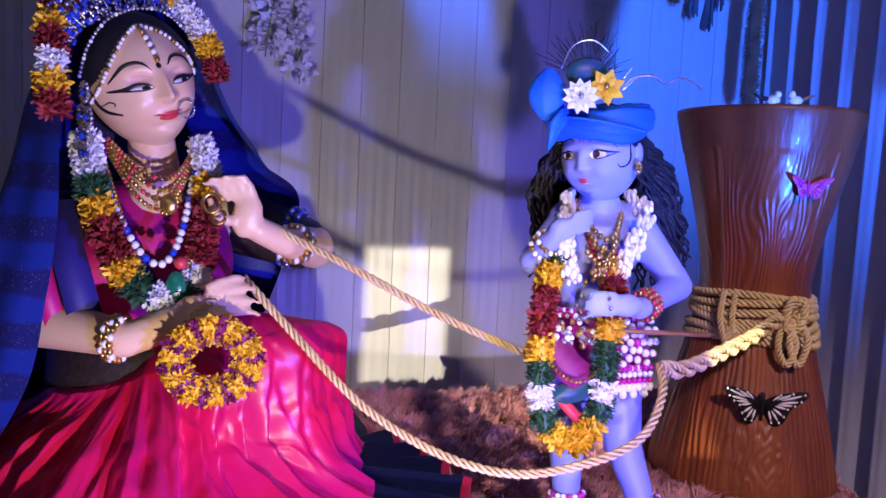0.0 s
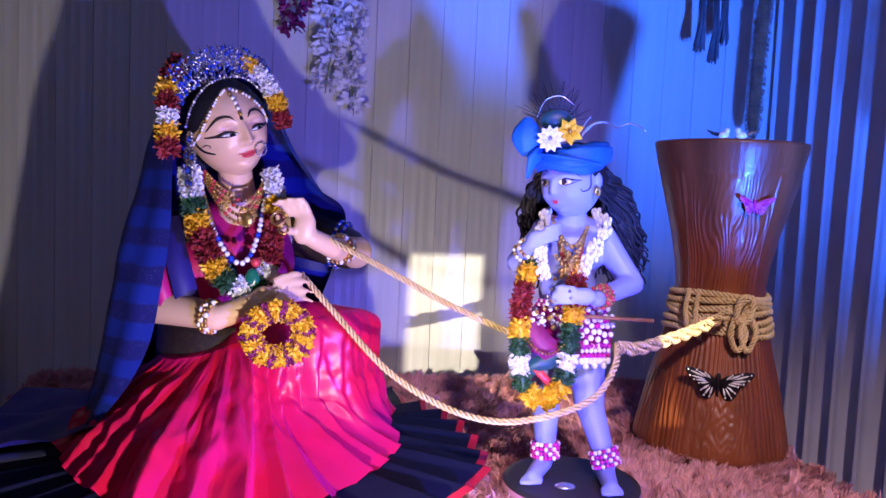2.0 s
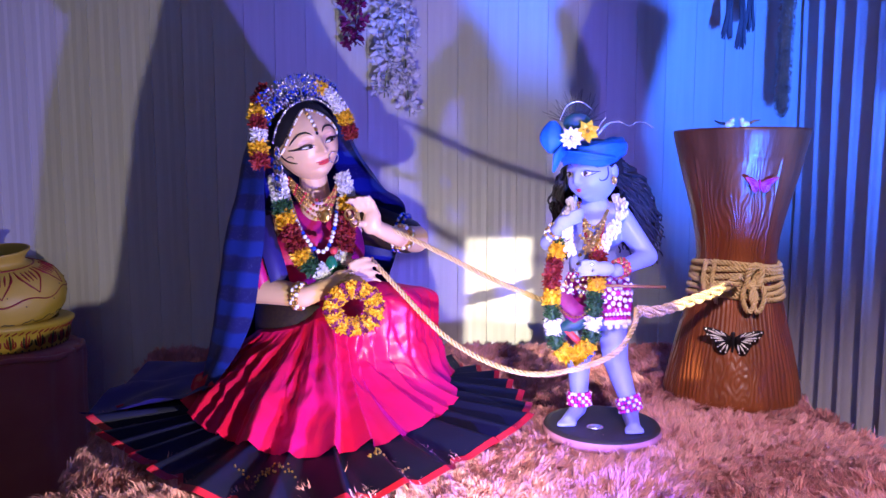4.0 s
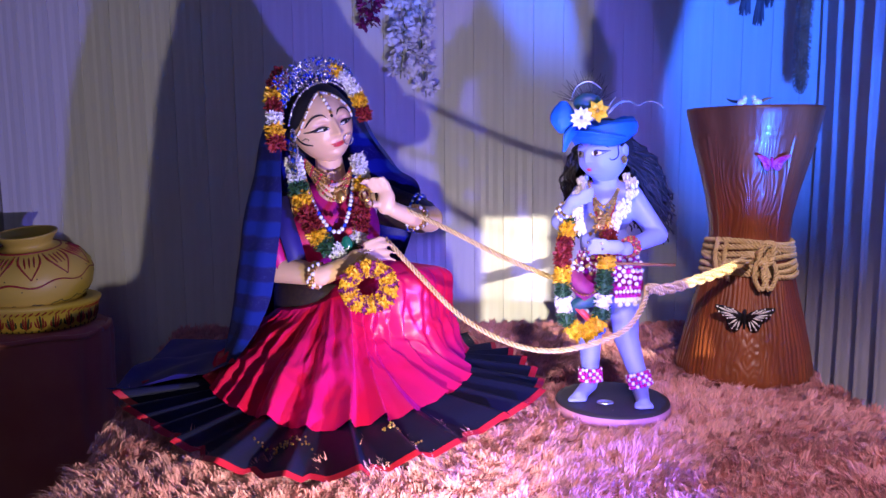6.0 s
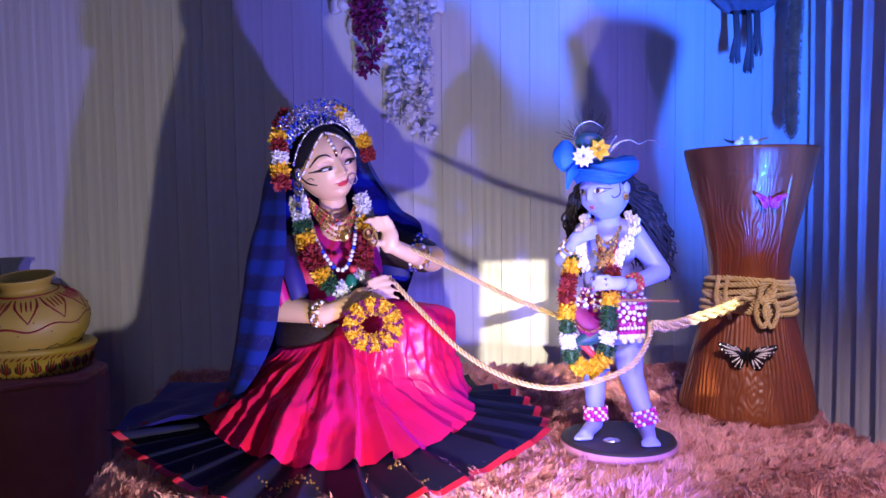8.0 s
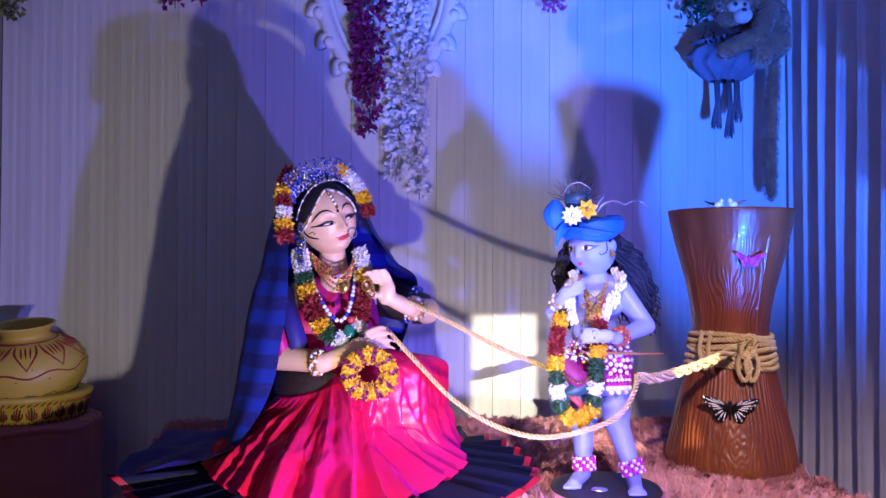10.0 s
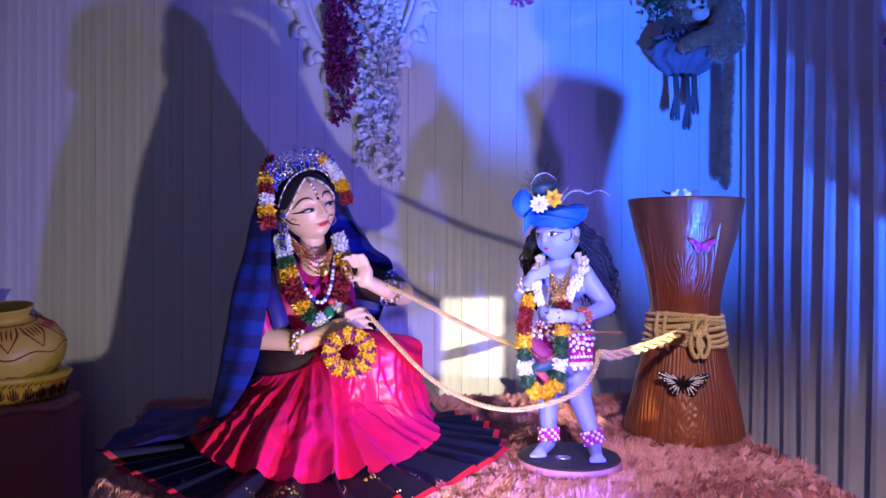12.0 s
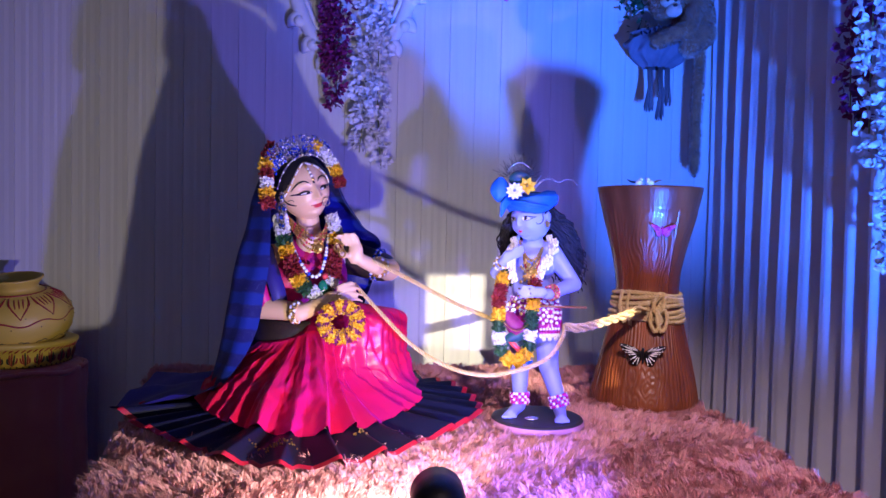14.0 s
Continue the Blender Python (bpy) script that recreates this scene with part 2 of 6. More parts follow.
def build(name, mesh, mats, base=(0, 0, 0), smooth=True, bevel=0.0):
    data = bpy.data.meshes.new(name)
    bx, by, bz = base
    data.from_pydata([(x - bx, y - by, z - bz) for x, y, z in mesh.v], [], mesh.f)
    for m in (mats if isinstance(mats, (list, tuple)) else [mats]):
        data.materials.append(m)
    data.polygons.foreach_set("material_index", mesh.m)
    data.polygons.foreach_set("use_smooth", [smooth] * len(mesh.f))
    data.update()
    ob = new(name, data)
    if bevel:
        md = ob.modifiers.new("bevel", "BEVEL")
        md.width, md.segments, md.limit_method = bevel, 2, "ANGLE"
    return ob


def single(name, mesh, mats, base, label, category, group="", kind="", smooth=True, bevel=0.0):
    """A thing of one mesh, with its origin at base."""
    ob = build(name, mesh, mats, base, smooth, bevel)
    ob.location = base
    BASE[ob] = base
    return tagged(ob, label, category, group, kind)


def thing(name, base, label, category, group="", kind=""):
    ob = new(name)
    ob.location = base
    ob.empty_display_size = 0.05
    BASE[ob] = base
    return tagged(ob, label, category, group, kind)


def part(name, mesh, mats, parent, label="", smooth=True, bevel=0.0):
    ob = build(name, mesh, mats, BASE[parent], smooth, bevel)
    ob.parent = parent
    BASE[ob] = BASE[parent]
    return tagged(ob, label)


def spline(pts, n, closed=False):
    """n points evenly along a smooth curve through pts."""
    pts = [Vector(p) for p in pts]
    k = len(pts)
    get = (lambda i: pts[i % k]) if closed else (lambda i: pts[min(max(i, 0), k - 1)])
    fine = []
    spans = k if closed else k - 1
    for i in range(spans):
        a, b, c, d = get(i - 1), get(i), get(i + 1), get(i + 2)
        for j in range(16):
            t = j / 16
            fine.append(0.5 * ((2 * b) + (c - a) * t + (2 * a - 5 * b + 4 * c - d) * t * t + (3 * b - a - 3 * c + d) * t ** 3))
    fine.append(get(spans))
    run = [0.0]
    for a, b in zip(fine, fine[1:]):
        run.append(run[-1] + (b - a).length)
    out, j = [], 0
    for i in range(n):
        want = run[-1] * i / (n if closed else n - 1)
        while j < len(run) - 2 and run[j + 1] < want:
            j += 1
        w = (want - run[j]) / max(run[j + 1] - run[j], 1e-9)
        out.append(fine[j].lerp(fine[j + 1], min(w, 1)))
    return out


def length_of(pts):
    return sum((Vector(b) - Vector(a)).length for a, b in zip(pts, pts[1:]))


def rope_mesh(pts, r=0.0085, pitch=0.036, mesh=None, strands=3):
    """Twisted strands along a curve through pts."""
    mesh = mesh or Mesh()
    n = max(int(length_of(spline(pts, 60)) / 0.0026), 8)
    line = spline(pts, n)
    step = length_of(line) / (n - 1)
    for s in range(strands):
        side, out = None, []
        for i, p in enumerate(line):
            d = (line[min(i + 1, n - 1)] - line[max(i - 1, 0)]).normalized()
            side = d.orthogonal().normalized() if side is None else (side - d * side.dot(d)).normalized()
            a = 2 * math.pi * (i * step / pitch + s / strands)
            out.append(p + (side * math.cos(a) + d.cross(side) * math.sin(a)) * r * 0.62)
        mesh.tube(out, r * 0.43, 5)
    return mesh


def beads(pts, r, gap=2.1, mesh=None, mat=0, alt=None, seg=7):
    mesh = mesh or Mesh()
    n = max(int(length_of(spline(pts, 50)) / (r * gap)), 2)
    for i, p in enumerate(spline(pts, n)):
        mesh.ball(p, r, seg, 5, alt if alt is not None and i % 4 == 0 else mat)
    return mesh


def blossoms(pts, radius, count, length=0.018, width=0.010, spread=0.5, rng=None, mesh=None, mat=0, lean=0.0):
    """Petals standing out all round a curve."""
    rng = rng or random
    mesh = mesh or Mesh()
    line = spline(pts, 24)
    for _ in range(count):
        t = rng.uniform(0, 22.99)
        i = int(t)
        p, d = line[i].lerp(line[i + 1], t - i), (line[i + 1] - line[i]).normalized()
        o = d.orthogonal().normalized()
        o = Matrix.Rotation(rng.uniform(0, 6.283), 3, d) @ o
        way = o + d * rng.uniform(-spread, spread) + Vector((0, 0, lean))
        mesh.petal(p + o * radius * rng.uniform(0.15, 0.55), way, length * rng.uniform(0.75, 1.2) * 1.0, width * rng.uniform(0.8, 1.2),
                   rng.uniform(-0.4, 0.4), mat, rng)
    return mesh


def fuse(mesh, voxel=0.004, rounds=6):
    """One skin round all the closed pieces of a mesh."""
    data = bpy.data.meshes.new("draft")
    data.from_pydata(mesh.v, [], mesh.f)
    ob = new("draft", data)
    rm = ob.modifiers.new("skin", "REMESH")
    rm.mode, rm.voxel_size = "VOXEL", voxel
    sm = ob.modifiers.new("soft", "SMOOTH")
    sm.iterations, sm.factor = rounds, 0.5
    made = bpy.data.meshes.new_from_object(ob.evaluated_get(bpy.context.evaluated_depsgraph_get()))
    out = Mesh()
    out.add([tuple(v.co) for v in made.vertices], [tuple(p.vertices) for p in made.polygons])
    bpy.data.objects.remove(ob)
    bpy.data.meshes.remove(data)
    bpy.data.meshes.remove(made)
    return out

# ---- setting ----
WALL = pose(-0.3, 2.16, 0, 0, 0, 7)      # x along the back wall, y into it
rng = random.Random(5)


def wp(u, n, z):
    return tuple(WALL @ Vector((u, -n, z)))


def structure(name, mesh, mats, label, category, base=(0, 0, 0), smooth=False, bevel=0.0):
    return single(name, mesh, mats, base, label, category, kind="structure", smooth=smooth, bevel=bevel)


structure("floor", Mesh().box((-4, -5, -0.1), (4, 4, 0)), FLOORMAT, "dull grey floor of the dim room", "floor")
structure("ceiling", Mesh().box((-4, -5, 3.1), (4, 4, 3.2)), DARK, "dark ceiling over the display", "ceiling")
structure("wall_south", Mesh().box((-4, -4.6, 0), (4, -4.5, 3.1)), DARK, "plain dark wall facing the display", "wall")
structure("wall_west", Mesh().box((-3.6, -4.5, 0), (-3.5, 3.6, 3.1)), DARK, "plain dark side wall of the room", "wall")
structure("wall_east", Mesh().box((2.6, -4.5, 0), (2.7, 3.6, 3.1)), DARK, "plain dark side wall of the room", "wall")

wall_back = structure("wall_north", Mesh().box((-4, 0.02, 0), (3, 0.10, 3.1), m=WALL), DARK,
                      "back wall clad with ivory grooved panels", "wall")
# side cupboard seen past the end of the cladding
cup = thing("wooden_shelf", wp(-1.75, 0.2, 0), "dark brown wooden shelf beside the panelled wall", "shelf")
part("body", Mesh().box((-2.1, -0.02, 0), (-1.545, 0.015, 2.9), m=WALL), DARKWOOD, cup, bevel=0.004, smooth=False)
for z in (0.62, 1.02, 1.34, 1.66, 1.98, 2.3):
    part("shelf", Mesh().box((-2.08, -0.16, z), (-1.56, -0.021, z + 0.025), m=WALL), DARKWOOD, cup, bevel=0.003, smooth=False)

# platform with its deep pink pile
CORN = [Vector((-0.52, 0.10)), Vector((0.985, 0.10)), Vector((0.845, 1.90)), Vector((-0.97, 1.67))]


def on_top(s, t):
    return CORN[0].lerp(CORN[1], s).lerp(CORN[3].lerp(CORN[2], s), t)


plat = thing("platform", (0.1, 1.0, 0), "low platform draped in shaggy pink fur cloth", "platform")
pm = Mesh()
rows = []
for grow, z in ((0.0, 0.0), (0.0, 0.74), (0.004, 0.765), (-0.012, 0.78)):
    mid = sum(CORN, Vector((0, 0))) / 4
    row = []
    for i in range(4):
        for k in range(12):
            p = CORN[i].lerp(CORN[(i + 1) % 4], k / 12)
            row.append((*(p + (p - mid).normalized() * grow), z))
    rows.append(row)
pm.grid(rows, 0, True)
nt_ = 48
pm.f.append(tuple(3 * nt_ + k for k in range(nt_)))
pm.m.append(0)
part("covered_base", pm, FURBASE, plat, "pink cloth backing")


def pile(count, seed, name):
    """Locks of pile gathered into tufts, bent by a slow swirl, thick as a rug."""
    r = np.random.default_rng(seed)
    tufts = count // 30
    s, t = r.random(tufts), r.random(tufts)
    c = [np.array(p) for p in CORN]
    mid = ((c[0] + (c[1] - c[0]) * s[:, None]) * (1 - t[:, None]) + (c[3] + (c[2] - c[3]) * s[:, None]) * t[:, None])
    x, y = mid[:, 0], mid[:, 1]
    clump = np.sin(x * 23 + 3 * np.sin(y * 17)) * np.sin(y * 27 + 2.5 * np.sin(x * 19)) + 0.5 * np.sin(x * 47 - y * 43 + 2 * np.sin(x * 29))
    a = 1.4 * np.sin(x * 6 + 2 * np.sin(y * 5)) + 1.3 * np.sin(y * 8 + 1.5 * np.sin(x * 7)) - 1.2 + r.normal(0, 0.75, tufts)
    lean = r.uniform(0.20, 0.85, tufts)
    reach = 0.027 * r.uniform(0.65, 1.30, tufts) * (1 + 0.22 * clump)
    way = np.stack([np.cos(a) * lean, np.sin(a) * lean, np.sqrt(1 - lean ** 2 * 0.9)], 1)
    k = r.integers(0, tufts, count)
    w, q = r.uniform(0, 2 * np.pi, count), np.sqrt(r.random(count)) * 0.0120
    off = np.stack([np.cos(w) * q, np.sin(w) * q, np.zeros(count)], 1)
    p0 = np.stack([x[k], y[k], np.full(count, 0.777)], 1) + off
    ln = (reach[k] * r.uniform(0.75, 1.12, count))[:, None]
    d = way[k] + r.normal(0, 0.13, (count, 3))
    p1 = p0 + d * ln * 0.62 - off * 0.25
    tip = p1 + d * np.array([1.2, 1.2, 0.35]) * ln * 0.5 - off * 0.35
    b0 = a[k] + r.normal(0, 0.5, count)
    side = np.stack([-np.sin(b0), np.cos(b0), np.zeros(count)], 1) * (0.00080 * r.uniform(0.7, 1.5, count))[:, None]
    v = np.stack([p0 - side, p0 + side, p1 + side * 1.1, p1 - side * 1.1, tip], 1).reshape(-1, 3)
    b = np.arange(count) * 5
    me = bpy.data.meshes.new(name)
    faces = np.stack([b, b + 1, b + 2, b + 3], 1).tolist() + np.stack([b + 3, b + 2, b + 4], 1).tolist()
    me.from_pydata((v - np.array(BASE[plat])).tolist(), [], faces)
    me.materials.append(FUR)
    me.polygons.foreach_set("use_smooth", [True] * len(faces))
    ob = new(name, me)
    ob.parent = plat
    tagged(ob, "shaggy pink pile of fine locks", kind="stuff")


pile(520000, 3, "fur")

# unseen housing, stand and shutters, added to square the warm spotlight's beam
SL = look((1.2, -0.45, 1.31), (0.135, 2.2, 0.92))
shut = thing("added_shutter_spot", (1.2, -0.45, 0.0), "unseen black spotlight with four shutters, added to square the warm beam", "spotlight")
for lo, hi in (((-0.06, -0.05, -0.203), (-0.0088, 0.05, -0.200)), ((0.0084, -0.05, -0.203), (0.06, 0.05, -0.200)),
               ((-0.06, 0.0135, -0.2075), (0.06, 0.06, -0.2045)), ((-0.06, -0.06, -0.2075), (0.06, -0.0245, -0.2045))):
    part("shutter", Mesh().box(lo, hi, m=SL), LAMPBLACK, shut, smooth=False)
part("stand_pole", Mesh().tube([(1.2, -0.52, 0.0), (1.2, -0.52, 1.27)], 0.010, 10), LAMPBLACK, shut)
part("housing", Mesh().grid([[SL @ Vector((q * math.cos(a), q * math.sin(a), z)) for a in (2 * math.pi * k / 28 for k in range(28))] for q, z in ((0.001, 0.09), (0.045, 0.085), (0.05, 0.0), (0.05, -0.195))], 0, True), LAMPBLACK, shut)

# ---- pot on its stand and pedestal ----
PC = (-1.505, 1.735, 0.0)
ped = thing("pedestal", (PC[0], PC[1], 0), "round pedestal wrapped in maroon cloth", "pedestal")
prof = [(0.225, 0.0), (0.232, 0.3), (0.222, 0.6), (0.226, 0.74), (0.220, 0.765), (0.205, 0.778), (0.0, 0.780)]
pd = Mesh()
seg = 96
rows = []
for i, (r0, z) in enumerate(prof):
    rows.append([(PC[0] + (r0 + (0.006 * math.sin(9 * a + 2 * z) + 0.004 * math.sin(17 * a - 3 * z)) * (r0 > 0.2)) * math.cos(a),
                  PC[1] + r0 * math.sin(a), z) for a in (2 * math.pi * k / seg for k in range(seg))])
pd.grid(rows, 0, True)
part("cloth_cover", pd, MAROONCLOTH, ped)
part("cloth_fold", Mesh().tube([(PC[0] + (0.221 + 0.005 * math.sin(9 * a)) * math.cos(a), PC[1] + 0.219 * math.sin(a), 0.764 + 0.006 * math.sin(5 * a)) for a in (2 * math.pi * k / 72 for k in range(73))], 0.010, 8), MAROONCLOTH, ped, "rolled edge of the maroon cloth")

SZ = 0.781
stand = thing("pot_stand", (PC[0], PC[1], SZ), "ochre ring stand painted with red and dark leaf strokes", "pot stand")
RING = [(0.150, 0.0), (0.172, 0.004), (0.180, 0.03), (0.183, 0.062), (0.188, 0.070), (0.196, 0.078), (0.197, 0.086), (0.180, 0.092), (0.15, 0.09)]
part("ring", Mesh().revolve(RING, (PC[0], PC[1], SZ), 80), CLAY, stand)


def ring_r(z, prof_):
    for (ra, za), (rb, zb) in zip(prof_, prof_[1:]):
        if za <= z <= zb:
            return ra + (rb - ra) * (z - za) / max(zb - za, 1e-6)
    return prof_[-1][0]


def painted(prof_, z0, marks, rad, mat_name, parent, name):
    """Brush strokes lying on a turned surface: marks are lists of (angle, height)."""
    for mk in marks:
        pts = [(PC[0] + (ring_r(z, prof_) + rad * 0.15) * math.cos(a), PC[1] + (ring_r(z, prof_) + rad * 0.15) * math.sin(a), z0 + z) for a, z in mk]
        line = spline(pts, max(len(pts) * 3, 6)) if len(pts) > 1 else pts
        n = len(line)
        part(name, Mesh().tube(line, [rad * (0.35 + 0.65 * math.sin(math.pi * (i + 0.6) / (n + 0.2))) for i in range(n)], 6), mat_name, parent)


red, dark = [], []
for k in range(26):
    a = 2 * math.pi * k / 26
    for j, (da, h) in enumerate(((-0.085, 0.028), (-0.045, 0.040), (0.0, 0.046), (0.045, 0.040), (0.085, 0.028))):
        s = 0.3 if k % 2 else -0.3
        mk = [(a + da * 0.5, 0.012 + 0.004 * abs(j - 2)), (a + da * 0.9, 0.012 + h * 0.5), (a + da + s * 0.04, 0.014 + h)]
        (dark if (k + j) % 3 == 0 else red).append(mk)
painted(RING, SZ, red, 0.0032, REDPAINT, stand, "red_stroke")
painted(RING, SZ, dark, 0.0034, DARKPAINT, stand, "dark_stroke")
painted(RING, SZ, [[(2 * math.pi * k / 60 + d, 0.060 + 0.012 * d / 0.08) for d in (0.0, 0.08)] for k in range(60)], 0.0024, REDPAINT, stand, "red_band")
painted(RING, SZ, [[(2 * math.pi * k / 56, 0.004), (2 * math.pi * k / 56, 0.010)] for k in range(56)], 0.003, DARKPAINT, stand, "dotted_edge")

PZ = SZ + 0.082
pot = thing("clay_pot", (PC[0], PC[1], PZ), "yellow ochre clay pot painted with red petals and waves", "pot")
POT = [(0.03, -0.012), (0.11, -0.006), (0.150, 0.012), (0.176, 0.045), (0.186, 0.085), (0.180, 0.125), (0.156, 0.160), (0.115, 0.184),
       (0.085, 0.194), (0.075, 0.200), (0.074, 0.208), (0.082, 0.222), (0.094, 0.236), (0.095, 0.242), (0.087, 0.242), (0.072, 0.224), (0.064, 0.205),
       (0.10, 0.18), (0.16, 0.12), (0.16, 0.06), (0.05, 0.0)]
part("body", Mesh().revolve(POT, (PC[0], PC[1], PZ), 80), CLAY, pot)
pot.rotation_euler = (radians(9), 0, 0)
outer = [p for p in POT[:10]]
wave = [(2 * math.pi * k / 64, 0.104 + 0.008 * math.sin(k * 2 * math.pi / 8)) for k in range(65)]
leaves, veins = [], []
for k in range(10):
    a, w = 2 * math.pi * (k + 0.4) / 10, 0.26
    leaves += [[(a - w, 0.186), (a - w * 0.8, 0.165), (a, 0.122)], [(a + w, 0.186), (a + w * 0.8, 0.165), (a, 0.122)]]
    veins += [[(a + d, 0.182), (a + d * 0.7, 0.158)] for d in (-0.12, 0.0, 0.12)]
painted(outer, PZ, [wave], 0.0044, REDPAINT, pot, "red_wave")
painted(outer, PZ, leaves, 0.0040, REDPAINT, pot, "red_petal_outline")
painted(outer, PZ, veins, 0.0032, REDPAINT, pot, "petal_stroke")
painted(outer, PZ, [[(2 * math.pi * k / 40, 0.190) for k in range(41)]], 0.005, REDPAINT, pot, "neck_line")
painted(outer, PZ, [[(2 * math.pi * (k + 0.5) / 24, 0.122 - 0.036 * (k % 2)), (2 * math.pi * (k + 0.5) / 24, 0.126 - 0.036 * (k % 2))] for k in range(24)],
        0.0022, DARKPAINT, pot, "paint_dot")
painted(outer, PZ, [[(2 * math.pi * k / 90, 0.030 + 0.006 * math.sin(k * 1.1) + 0.003 * math.sin(k * 2.7)) for k in range(91)]], 0.0030, DARKPAINT, pot, "green_vine")

# ---- wooden mortar ----
DX, DY = 0.722, 1.318
MORT = [(0.10, 0.0), (0.160, 0.0), (0.165, 0.012), (0.163, 0.03), (0.153, 0.08), (0.137, 0.15), (0.119, 0.22), (0.105, 0.28), (0.097, 0.33), (0.0955, 0.365),
        (0.100, 0.41), (0.112, 0.47), (0.127, 0.53), (0.140, 0.58), (0.1475, 0.612), (0.1490, 0.616), (0.154, 0.638), (0.160, 0.665), (0.157, 0.672),
        (0.142, 0.672), (0.136, 0.655), (0.110, 0.50), (0.0, 0.48)]
MZ = 0.786
mort = thing("wooden_mortar", (DX, DY, MZ), "glossy brown tree-trunk mortar with carved grain", "mortar")
FRONT = math.radians(-108)


def on_mortar(a, z, lift=0.0):
    r0 = ring_r(z, MORT[1:18])
    low = 1.0 if z < 0.6 else 0.0
    return (DX + (r0 * (1 + (0.012 * math.sin(5 * a + 6 * z) + 0.008 * math.sin(13 * a - 9 * z)) * low) + lift) * math.cos(a),
            DY + (r0 * (1 + 0.010 * math.sin(7 * a + 4 * z) * low) + lift) * math.sin(a), MZ + z)


def carving(a, z):
    """Depth of the carved grain: long lines that part round a knot below, arched panels with bark above."""
    da = math.atan2(math.sin(a - FRONT), math.cos(a - FRONT))
    wob = noise.noise(Vector((math.cos(a) * 3, math.sin(a) * 3, z * 7)))
    line = da * 78 + 6.0 * wob + 2.0 * noise.noise(Vector((da * 9, z * 14, 3.1)))
    if z < 0.30:
        kx, kz = (da - 0.13) / 0.42, (z - 0.075) / 0.085
        near = math.exp(-(kx * kx + kz * kz) * 0.75)
        rings = (math.hypot(kx * (1 + 0.35 * noise.noise(Vector((da * 5, z * 16, 2.2)))), kz * (1 + 0.4 * noise.noise(Vector((da * 4, z * 12, 6.2))))) + 0.25 * noise.noise(Vector((da * 11, z * 30, 0.4)))) * 30 + 2.5 * wob
        ph = line * (1 - near) + rings * near
        g = (1 - near) * math.sin(line) + near * math.sin(rings)
        fine_ = 0.45 * math.sin(ph * 2.3 + 4 * wob)
        return 0.0009 * (abs(g) ** 0.6 * (1 if g > 0 else -1) + fine_) * min(z / 0.02, 1)
    if z > 0.60:
        return 0.0005 * wob
    edge = max(0.0, 1 - abs(abs(da) - 0.74) / 0.05)         # upright borders of the bark panel
    inside = 1.0 if abs(da) < 0.70 and z < 0.565 - 0.05 * abs(math.sin(da * 2.2 + 1.57)) else 0.25
    bark = (0.4 + 1.3 * abs(noise.noise(Vector((da * 4, z * 11, 5.5))))) * math.sin(da * 72 + 15 * noise.noise(Vector((da * 3.2, z * 9, 8.0))) + 10 * (z - 0.45) * math.sin(da * 4.4))
    return 0.0022 * edge + inside * 0.0009 * (abs(bark) ** 0.7 * (1 if bark > 0 else -1) + 0.6 * noise.noise(Vector((da * 22, z * 40, 1.0))))


mm = Mesh()
seg = 520
heights = [0.0, 0.012] + [0.02 + 0.59 * i / 118 for i in range(119)] + [0.6125, 0.616, 0.625, 0.635, 0.65, 0.665, 0.672]
rows = [[(DX + 0.10 * math.cos(2 * math.pi * k / seg), DY + 0.10 * math.sin(2 * math.pi * k / seg), MZ) for k in range(seg)]]
rows += [[on_mortar(a, z, carving(a, z)) for a in (2 * math.pi * k / seg for k in range(seg))] for z in heights]
rows += [[(DX + r0 * math.cos(2 * math.pi * k / seg), DY + r0 * math.sin(2 * math.pi * k / seg), MZ + z) for k in range(seg)] for r0, z in MORT[19:]]
part("body", mm.grid(rows[:122], 0, True), WOOD, mort)
part("rim", Mesh().grid(rows[121:], 0, True), WOOD, mort, "plain turned rim")

# rope wound round the mortar's waist
coil = thing("rope_binding", (DX, DY, 1.04), "pale gold twisted rope wound round the mortar", "rope")
for i in range(7):
    z = 0.268 + i * 0.0128
    cm = rope_mesh([on_mortar(2 * math.pi * k / 24, z + 0.006 * math.sin(2 * math.pi * k / 24 * 2 + i) - 0.006 * (i == 2) * math.cos(2 * math.pi * k / 24), 0.0045 + 0.002 * (i % 2)) for k in range(25)], 0.0072, 0.030)
    part("rope_turn", cm, ROPE, coil)
KA = FRONT + 0.34
k0 = Vector(on_mortar(KA, 0.325, 0.020))
kn = Mesh()
for j in range(4):
    w = [(k0 + Vector((0.016 * math.cos(a + j), -0.012 + 0.008 * math.sin(2 * a + j), 0.026 * math.sin(a + j * 1.3)))) for a in (2 * math.pi * q / 10 for q in range(11))]
    rope_mesh(w, 0.0068, 0.026, kn)
part("knot", kn, ROPE, coil)
for dx, zz, ln in ((0.006, 0.0, 0.085), (-0.014, -0.01, 0.075)):
    loop = [k0 + Vector((dx, -0.012, zz)), k0 + Vector((dx + 0.018, -0.022, zz - ln * 0.5)), k0 + Vector((dx + 0.004, -0.022, zz - ln)),
            k0 + Vector((dx - 0.012, -0.02, zz - ln * 0.6)), k0 + Vector((dx - 0.004, -0.012, zz - 0.01))]
    part("rope_end", rope_mesh(loop, 0.0062, 0.024), ROPE, coil)
LA = FRONT - 0.62
l0 = Vector(on_mortar(LA, 0.345, 0.016))
